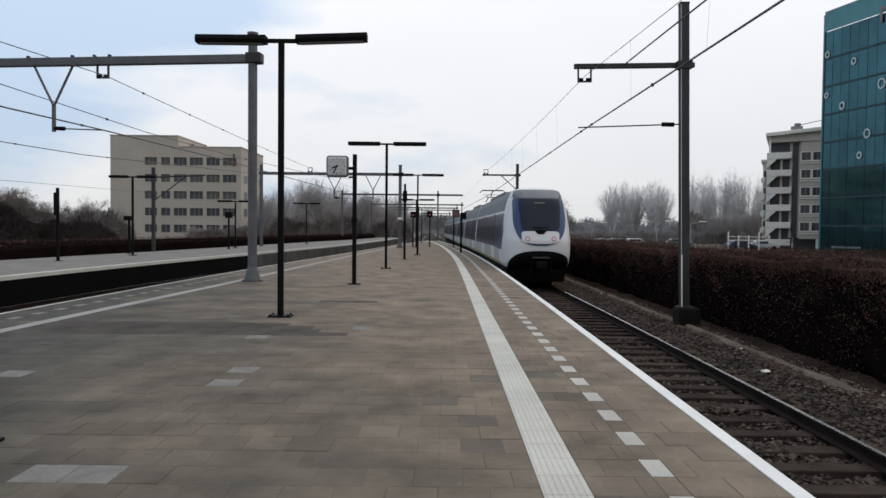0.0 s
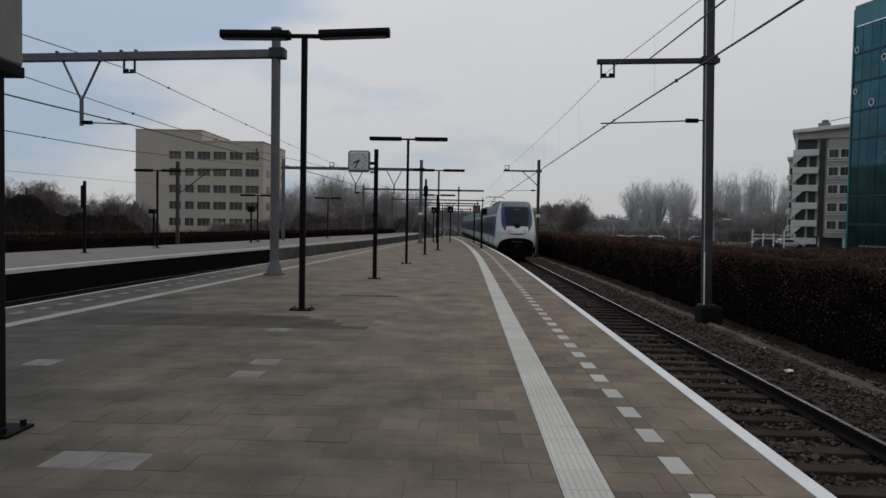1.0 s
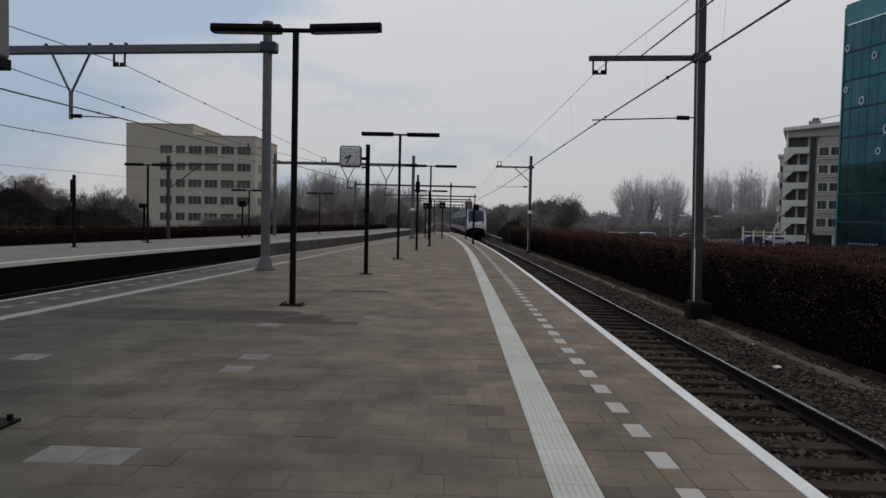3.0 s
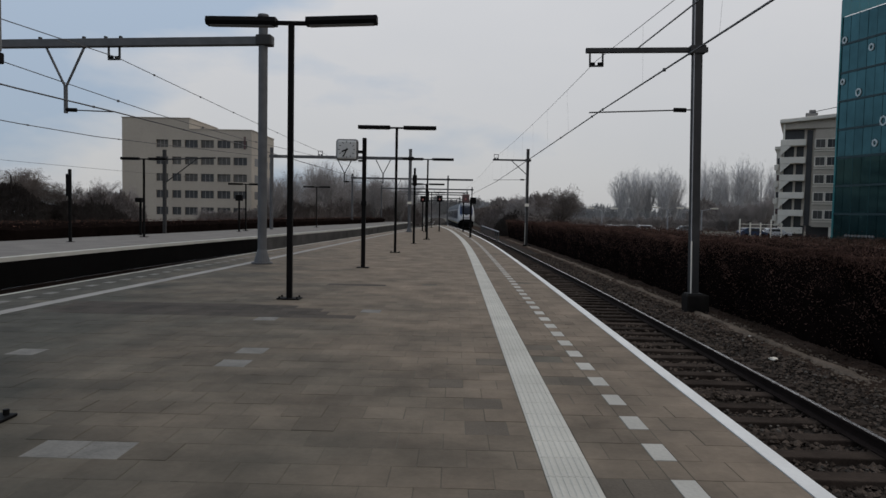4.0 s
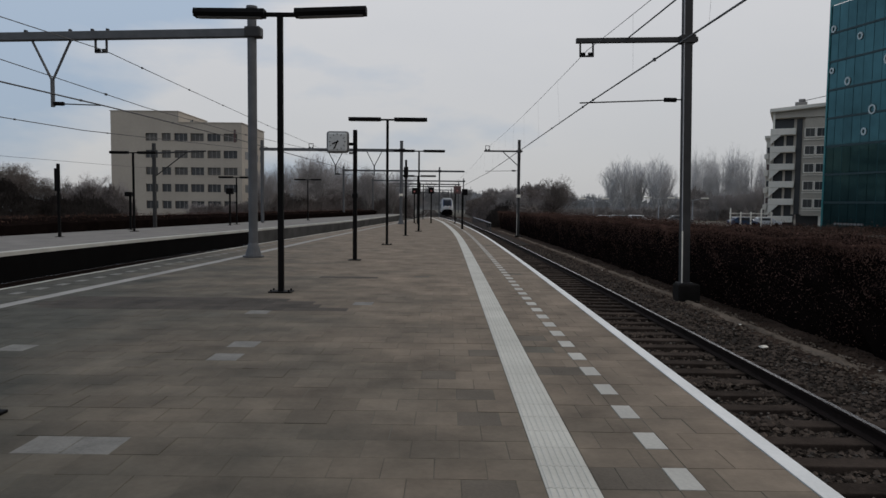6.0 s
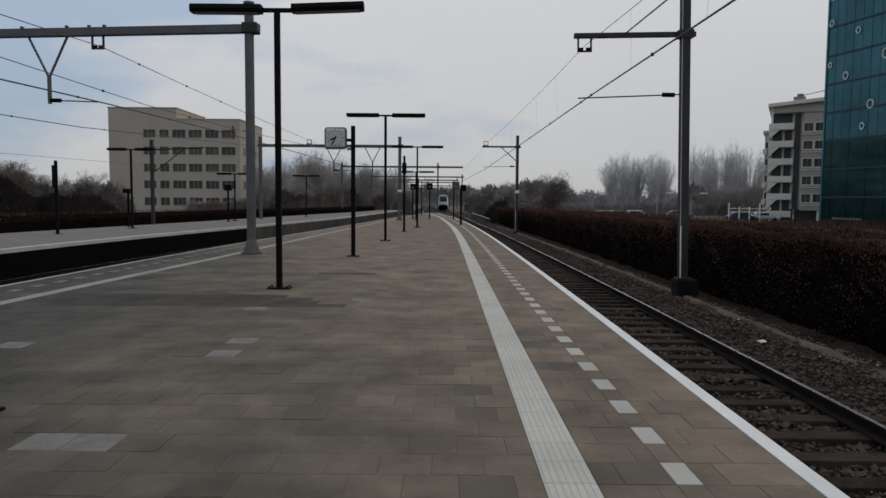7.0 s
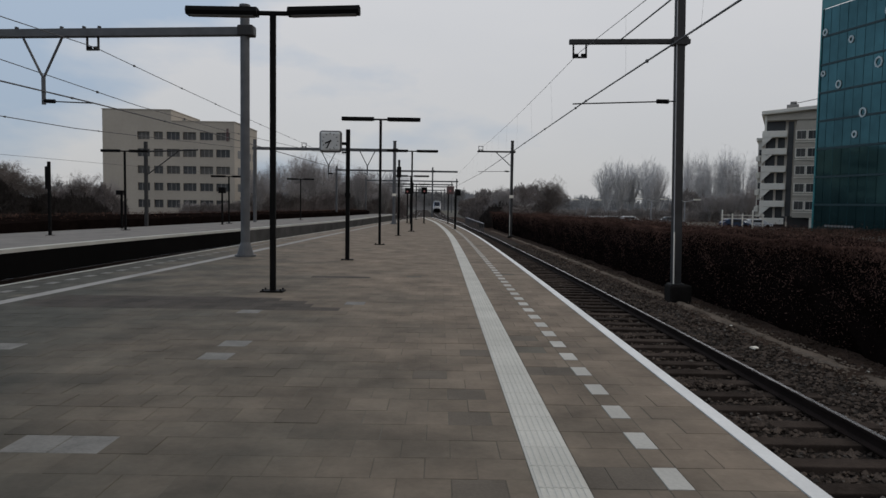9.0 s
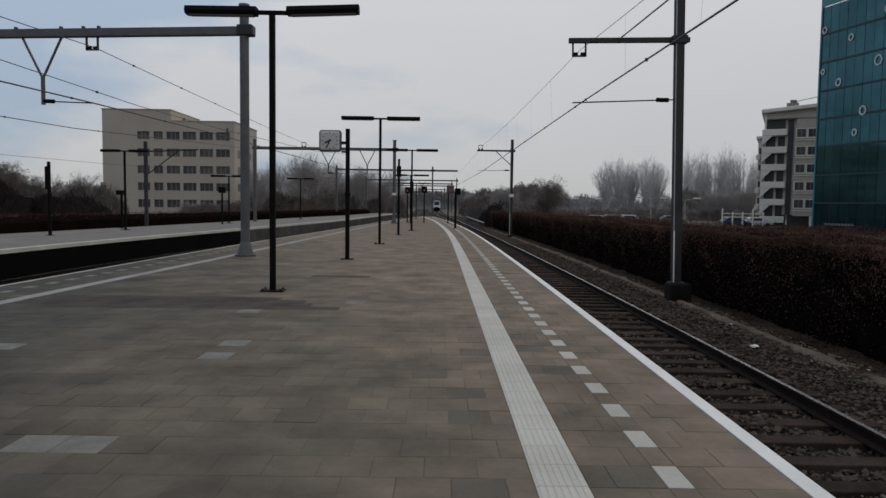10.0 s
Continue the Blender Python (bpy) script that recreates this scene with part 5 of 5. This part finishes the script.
def u_shape(zt, zb, wt, wm, r):
    """A panel with a straight top and a round-cornered bottom."""
    def shape(a):
        c, s = math.cos(a), math.sin(a)
        if s >= 0:
            u, v = math.copysign(abs(c) ** 0.25, c), s ** 0.25
            zm = zb + r * (zt - zb) * 0.62
            return (u * (wm + (wt - wm) * v), zm + v * (zt - zm))
        zm = zb + r * (zt - zb) * 0.62
        u, v = math.copysign(abs(c) ** 0.8, c), -abs(s) ** 0.8
        return (u * wm, zm + v * (zm - zb))
    return shape


def arch(zt, zb, w):
    """A panel with a flattened arch on top and a straight foot."""
    def shape(a):
        c, s = math.cos(a), math.sin(a)
        zm = zb + (zt - zb) * 0.35
        if s >= 0:
            return (w * math.copysign(abs(c) ** 0.8, c), zm + (zt - zm) * s ** 0.7)
        return (w * math.copysign(abs(c) ** 0.3, c), zm - (zm - zb) * abs(s) ** 0.3)
    return shape


def cab_panel(side, off):
    """The six-sided blue panel at the front end of the window band."""
    zs, xs = [z for x, z in OUTLINE[::-1]][1:], [x for x, z in OUTLINE[::-1]][1:]
    bm = bmesh.new()
    rows = []
    for z in np.linspace(1.50, 3.02, 9):
        tip = 1.42 + 0.75 * abs(z - 2.26)
        rows.append([bm.verts.new((side * (float(np.interp(z, zs, xs)) + o), y, z)) for y, o in ((tip, -0.02), (tip + 0.02, off), (4.0, off), (4.0, -0.02))])
    for p, q in zip(rows, rows[1:]):
        for i in range(3):
            bm.faces.new((p[i], p[i + 1], q[i + 1], q[i]))
    bm.faces.new(rows[0])
    bm.faces.new(rows[-1])
    bmesh.ops.recalc_face_normals(bm, faces=bm.faces)
    return bm


def side_panel(y0, y1, z0, z1, side, off):
    """A thin panel that follows the leaning side of a car."""
    zs = [z for x, z in OUTLINE[::-1]]
    bm = bmesh.new()
    levels = sorted({z0, z1, *[z for x, z in OUTLINE if z0 < z < z1]})
    cols = []
    for o in (off, -0.02):
        cols.append([[bm.verts.new((side * (float(np.interp(z, zs[1:], [x for x, q in OUTLINE[::-1]][1:])) + o), y, z)) for z in levels] for y in (y0, y1)])
    for (a, b) in cols[:1]:
        for i in range(len(levels) - 1):
            bm.faces.new((a[i], a[i + 1], b[i + 1], b[i]))
    oa, ob_ = cols[0]
    ia, ib = cols[1]
    for p, q in ((oa, ia), (ob_, ib)):
        for i in range(len(levels) - 1):
            bm.faces.new((p[i], p[i + 1], q[i + 1], q[i]))
    for i in (0, -1):
        bm.faces.new((oa[i], ob_[i], ib[i], ia[i]))
    bmesh.ops.recalc_face_normals(bm, faces=bm.faces)
    return bm


def car_shell(y0, y1, nose):
    bm = bmesh.new()
    rings = []
    if nose:
        mid = bm.verts.new((0, nose_y(0, CZ), CZ))
        for f in (0.15, 0.3, 0.45, 0.58, 0.68, 0.77, 0.84, 0.9, 0.95, 0.98, 1.0):
            rings.append([bm.verts.new((x * f, nose_y(x * f, CZ + (z - CZ) * f), CZ + (z - CZ) * f)) for x, z in FULL])
        for i in range(len(FULL)):
            bm.faces.new((mid, rings[0][i], rings[0][(i + 1) % len(FULL)]))
        rings.append([bm.verts.new((x, 2.3, z)) for x, z in FULL])
    else:
        rings.append([bm.verts.new((x, y0, z)) for x, z in FULL])
        bm.faces.new(rings[0])
    rings.append([bm.verts.new((x, y1, z)) for x, z in FULL])
    bm.faces.new(rings[-1])
    for a, b in zip(rings, rings[1:]):
        for i in range(len(FULL)):
            j = (i + 1) % len(FULL)
            bm.faces.new((a[i], a[j], b[j], b[i]))
    bmesh.ops.recalc_face_normals(bm, faces=bm.faces)
    for f in bm.faces:
        f.smooth = True
    return bm


def train_car(length, nose, pan=False):
    t = thing("train_car", "white and blue commuter train car with dark windows", "train", "cars of the departing train")
    y0 = 2.4 if nose else 0.35
    part("body", car_shell(0.3, length - 0.3, nose), M_TWHITE, t)
    bm = bmesh.new()
    roof = [(x * 1.012, z + 0.012) for x, z in FULL if z > 3.10]
    roof = sorted(roof)
    ra = [bm.verts.new((x, (2.0 if nose else 0.3), z)) for x, z in roof]
    rb = [bm.verts.new((x, length - 0.3, z)) for x, z in roof]
    for i in range(len(roof) - 1):
        bm.faces.new((ra[i], ra[i + 1], rb[i + 1], rb[i]))
    part("roof", bm, M_TROOF, t, "grey roof skin")
    part("roof_unit", B(-0.8, 0.8, length * 0.35, length * 0.75, 4.02, 4.2, bev=0.06), M_TROOF, t)
    part("underframe", B(-1.2, 1.2, (1.2 if nose else 0.4), length - 0.4, 0.22, 0.81), M_TDARK, t)
    for yb in (3.2, length - 2.4):
        bg = part("bogie", B(-1.1, 1.1, yb - 1.4, yb + 1.4, 0.25, 0.7), M_TDARK, t)
        for dy in (-1.0, 1.0):
            for sx in (-0.75, 0.75):
                part("wheel", T((sx - 0.06, yb + dy, 0.42), (sx + 0.06, yb + dy, 0.42), 0.42, n=18), M_TDARK, bg)
    for side in (-1, 1):
        y = y0 + (0.9 if nose else 0.3)
        if nose:
            part("cab_side", cab_panel(side, 0.016), M_TBLUE, t, "six-sided blue cab side panel")
            part("cab_side_window", side_panel(2.5, 3.5, 2.05, 2.9, side, 0.026), M_TGLASS, t)
            y = 3.9
        part("window_band", side_panel(4.02 if nose else 0.5, length - 0.5, 1.56, 3.02, side, 0.010), M_TBAND, t, "dark band round the windows")
        k = 0
        while y + 1.6 < length - 0.6:
            door = k % 4 == 1
            if door:
                d = part("door", side_panel(y, y + 1.5, 0.99, 1.55, side, 0.016), M_TWHITE, t, "white double door")
                part("door_window", side_panel(y + 0.12, y + 1.38, 1.7, 3.05, side, 0.024), M_TGLASS, d)
            else:
                part("window", side_panel(y + 0.05, y + 1.5, 1.78, 2.95, side, 0.022), M_TGLASS, t)
            y += 1.62
            k += 1
        part("lower_panel", side_panel(3.2 if nose else 0.45, length - 0.45, 0.985, 1.55, side, 0.007), M_TSIDE, t, "dulled white lower side panel")
        part("sill_stripe", side_panel(y0 + 0.4, length - 0.4, 0.86, 0.97, side, 0.010), M_TYELLOW, t, "thin yellow stripe")
    if nose:
        part("nose_surround", nose_panel(u_shape(3.72, 1.70, 1.04, 1.06, 0.95), 0.035), M_TBLUE, t, "blue U-shaped front surround")
        glass = part("windscreen", nose_panel(rounded(2.95, 0.66, 0.86, 0.76, 9.0), 0.060), M_TGLASS, t, "large dark windscreen")
        part("destination_sign", nose_panel(rounded(3.42, 0.035, 0.22, 0.22, 6.0), 0.075, n=24, rings=2), M_WINDOWB, glass, "dim destination sign")
        part("wiper", nose_panel(rounded(2.42, 0.02, 0.34, 0.34, 4.0), 0.078, n=24, rings=2), M_TDARK, glass)
        part("front_brow", nose_panel(rounded(3.80, 0.19, 0.93, 1.05, 6.0), 0.055), M_TROOF, t, "grey brow above the windscreen")
        chin = part("chin", nose_panel(u_shape(2.28, 1.78, 0.76, 0.74, 0.55), 0.066), M_TWHITE, t)
        part("notch", nose_panel(rounded(2.25, 0.09, 0.26, 0.13, 3.0), 0.082), M_TDARK, chin)
        for sx in (-0.52, 0.52):
            lamp = part("tail_light", nose_panel(lambda a, s=sx: (s + 0.10 * math.cos(a), 1.98 + 0.10 * math.sin(a)), 0.080, n=20, rings=2), M_TAIL, chin, "red ring of the tail light")
            part("red_lens", nose_panel(lambda a, s=sx: (s + 0.06 * math.cos(a), 1.98 + 0.06 * math.sin(a)), 0.090, n=16, rings=2), M_TWHITE, lamp, "pale lens")
        part("lower_opening", nose_panel(arch(1.50, 0.45, 1.22), 0.09), M_TDARK, t, "black arched opening round the coupler")
        cp = part("coupler", B(-0.16, 0.16, -0.35, 0.6, 0.82, 1.08, bev=0.03), M_TDARK, t)
        part("coupler_head", B(-0.22, 0.22, -0.42, -0.3, 0.80, 1.10, bev=0.06), M_TDARK, cp)
        part("coupler_cover", B(-0.33, 0.33, -0.30, 0.1, 1.20, 1.27, bev=0.02), M_GALVD, cp)
        for sx in (-0.62, 0.62):
            part("air_hose", T((sx * 0.55, -0.12, 1.1), (sx * 0.7, -0.1, 0.6), 0.03, n=6), M_TDARK, cp)
        part("skirt", nose_panel(arch(0.72, 0.22, 1.12), 0.02, thick=0.5), M_TDARK, t)
        part("skirt_block", B(-1.1, 1.1, 1.0, 1.9, 0.2, 0.81, bev=0.05), M_TDARK, t)
    if pan:
        bm = bmesh.new()
        for sx in (-0.5, 0.5):
            tube(bm, (sx, 2.6, 4.3), (sx * 0.3, 4.2, 4.72), 0.03, n=6)
        tube(bm, (0, 4.2, 4.72), (0, 2.7, 5.12), 0.03, n=6)
        tube(bm, (-0.3, 4.2, 4.72), (0.3, 4.2, 4.72), 0.03, n=6)
        pn = part("pantograph", bm, M_TDARK, t, "raised dark pantograph")
        for yy in (2.5, 2.9):
            part("contact_strip", T((-0.75, yy, 5.14), (0.75, yy, 5.14), 0.03, n=6), M_TDARK, pn)
        for sx in (-0.75, 0.75):
            part("horn", T((sx, 2.7, 5.14), (sx * 1.25, 2.7, 4.95), 0.025, n=6), M_TDARK, pn)
    return t


TRAIN = [(train_car(19.5, True), 0.0, 19.5)]
TRAIN.append((train_car(15.3, False, pan=True), 19.5, 15.3))
mid_car = train_car(15.3, False)
TRAIN.append((mid_car, 34.8, 15.3))
for k in range(1, 3):
    TRAIN.append((copy_thing(mid_car, Matrix()), 19.5 + 15.3 * (k + 1), 15.3))
TRAIN.append((train_car(19.5, False), 19.5 + 15.3 * 4, 19.5))
# seconds and the place of the train's tail along the line
TAIL = [(k * 0.5, 27.0 + 18.5 * (k * 0.5) + 0.55 * (k * 0.5) ** 2) for k in range(21)]


def motions():
    for car, start, length in TRAIN:
        rows = []
        for t, s in TAIL:
            a, b = s + start, s + start + length
            xa, xb = track_r(a), track_r(b)
            rows.append((t, pose(xa, a, RAIL, 0, 0, -math.degrees(math.atan2(xb - xa, b - a)))))
        walk(car, rows)


# ---- paving: tiles one by one near the stand, joined further on ----
ROW = 0.32
Y_FIRST = 3.84 - ROW / 2 - 36 * ROW


def tile_box(x0, x1, y0, y1, top, vs, fs):
    k = len(vs)
    c = 0.003
    vs += [(x0, y0, -0.03), (x1, y0, -0.03), (x1, y1, -0.03), (x0, y1, -0.03), (x0, y0, top - c * 0.6), (x1, y0, top - c * 0.6), (x1, y1, top - c * 0.6), (x0, y1, top - c * 0.6),
           (x0 + c, y0 + c, top), (x1 - c, y0 + c, top), (x1 - c, y1 - c, top), (x0 + c, y1 - c, top)]
    fs += [(k + 8, k + 9, k + 10, k + 11)]
    for i in range(4):
        j = (i + 1) % 4
        fs += [(k + i, k + j, k + 4 + j, k + 4 + i), (k + 4 + i, k + 4 + j, k + 8 + j, k + 8 + i)]


def unit_tile(name, w, d, material):
    vs, fs = [], []
    tile_box(-w / 2, w / 2, -d / 2, d / 2, 0.0, vs, fs)
    me = bpy.data.meshes.new(name)
    me.from_pydata(vs, [], fs)
    me.materials.append(material)
    return me


G = 0.0045
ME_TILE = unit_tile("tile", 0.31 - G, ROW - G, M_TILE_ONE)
ME_PALE = unit_tile("tile", 0.31 - G, ROW - G, M_PALE)
ME_DARK = unit_tile("tile", 0.31 - G, ROW - G, M_SOFTTILE)
ME_SQUARE = unit_tile("marker_tile", 0.15 - G, ROW - G, M_MARK)


def ribbed_tile():
    vs, fs = [], []
    tile_box(-0.147, 0.147, -ROW / 2 + G / 2, ROW / 2 - G / 2, 0.0, vs, fs)
    for k in range(7):
        x = -0.12 + 0.04 * k
        tile_box(x - 0.012, x + 0.012, -ROW / 2 + 0.003, ROW / 2 - 0.003, 0.004, vs, fs)
    me = bpy.data.meshes.new("ribbed_tile")
    me.from_pydata(vs, [], fs)
    me.materials.append(M_STRIP)
    return me


ME_RIB = ribbed_tile()


def piece(name, me, x, y, z):
    o = new(name, me)
    o.parent = platform
    o.matrix_basis = Matrix.Translation((x, y, z))


jit = np.random.default_rng(31)
far_v, far_f, strip_v, strip_f, mark_v, mark_f = [], [], [], [], [], []
pale_v, pale_f, dark_v, dark_f, soft_v, soft_f = [], [], [], [], [], []
PALE_SPOTS = [(-2.50, 4.27), (-2.20, 4.27), (-2.36, 7.47), (-2.39, 6.83), (-1.33, 10.67), (-2.57, 9.71), (-4.6, 7.15)]
DARK_SPOTS = [(0.25, 3.72), (0.30, 4.80), (1.01, 3.9), (1.01, 6.38), (0.39, 5.65), (1.01, 8.0), (-0.2, 6.1), (0.39, 7.0)]


def worn(x, y):
    """The band of darker relaid tiles across the platform, and a few single ones."""
    return (9.8 < y < 11.25 and -6.2 < x < -1.45 - 0.95 * (y - 9.9)) or (14.2 < y < 14.8 and -2.6 < x < -1.4)
singles = 0
nrow = int((END - Y_FIRST) / ROW)
for r in range(nrow):
    y = Y_FIRST + ROW * (r + 0.5)
    xr, xl = edge_r(y), edge_l(y)
    s = field(y)
    z = lambda: float(jit.normal(0, 0.0012))
    # the ribbed white guide strip and the row of white markers
    if y < 22 and y > 2.3:
        piece("ribbed_tile", ME_RIB, 0.705 + s, y, 0.002)
    else:
        tile_box(0.558 + s, 0.852 + s, y - ROW / 2 + G / 2, y + ROW / 2 - G / 2, 0.003, strip_v, strip_f)
    if r % 2 == 0:
        if y < 22 and y > 2.3:
            piece("marker_tile", ME_SQUARE, 1.37 + s, y, 0.003)
        else:
            tile_box(1.297 + s, 1.443 + s, y - ROW / 2 + G / 2, y + ROW / 2 - G / 2, 0.003, mark_v, mark_f)
    else:
        tile_box(1.297 + s, 1.443 + s, y - ROW / 2 + G / 2, y + ROW / 2 - G / 2, z(), far_v, far_f)
    # plain tiles: right of the markers, between markers and strip, then the whole field to the far edge
    b1, b2 = (1.172, 1.74) if r % 2 else (1.01, 1.60)
    spans = [(0.857, b1), (b1, 1.294), (1.446, b2), (b2, xr - s - 0.128)]
    for a, b in spans:
        cx = (a + b) / 2
        dk = any(abs(cx - p) < 0.2 and abs(y - q) < ROW * 0.5 for p, q in DARK_SPOTS)
        tile_box(a + s + G / 2, b + s - G / 2, y - ROW / 2 + G / 2, y + ROW / 2 - G / 2, z(), soft_v if dk else far_v, soft_f if dk else far_f)
    # the field's courses are offset from those of the strip
    yf = y + 0.11
    x = 0.553 + s - (0.155 if r % 2 else 0.0)
    if r % 2:
        tile_box(x + G / 2, 0.553 + s, yf - ROW / 2 + G / 2, yf + ROW / 2 - G / 2, z(), far_v, far_f)
    while x - 0.31 > xl + 0.07:
        cx = x - 0.155
        pale = any(abs(cx - p) < 0.156 and abs(yf - q) < ROW * 0.5 for p, q in PALE_SPOTS)
        dark = worn(cx, yf) or any(abs(cx - p) < 0.156 and abs(yf - q) < ROW * 0.5 for p, q in DARK_SPOTS)
        if 2.6 < yf < 6.6 and -3.3 < cx and singles < 300:
            piece("tile", ME_PALE if pale else ME_DARK if dark else ME_TILE, cx, yf, z())
            singles += 1
        else:
            tv, tf = (pale_v, pale_f) if pale else (dark_v, dark_f) if worn(cx, yf) else (soft_v, soft_f) if dark else (far_v, far_f)
            tile_box(x - 0.31 + G / 2, x - G / 2, yf - ROW / 2 + G / 2, yf + ROW / 2 - G / 2, z(), tv, tf)
        x -= 0.31
    if x - xl > 0.12:
        tile_box(xl + 0.065, x - G / 2, yf - ROW / 2 + G / 2, yf + ROW / 2 - G / 2, z(), far_v, far_f)
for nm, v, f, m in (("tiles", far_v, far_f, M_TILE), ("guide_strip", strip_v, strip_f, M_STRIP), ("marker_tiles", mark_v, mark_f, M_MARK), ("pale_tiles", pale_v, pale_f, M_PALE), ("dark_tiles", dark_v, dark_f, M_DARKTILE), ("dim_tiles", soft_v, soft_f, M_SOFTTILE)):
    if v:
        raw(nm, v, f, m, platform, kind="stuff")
# the far edge's own guide strip and markers
strip_l = smooth_line([(-30, -7.6), (0, -7.0), (10, -6.66), (13, -6.30), (19, -6.03), (29, -5.75), (44, -5.1), (64, -4.1), (92, -1.9), (130, 0)])
part("guide_strip", sweep(bmesh.new(), strip_l, ys_pl, [(-0.12, -0.01), (0.12, -0.01), (0.12, 0.006), (-0.12, 0.006)]), M_LSTRIP, platform, "pale guide strip")
for k in range(75):
    y = -7.8 + k * 0.64
    if y < 40:
        xm = edge_l(y) * 0.55 + strip_l(y) * 0.45
        part("marker_tile", B(xm - 0.08, xm + 0.08, y - 0.15, y + 0.15, -0.005, 0.006), M_PALE, platform)

motions()
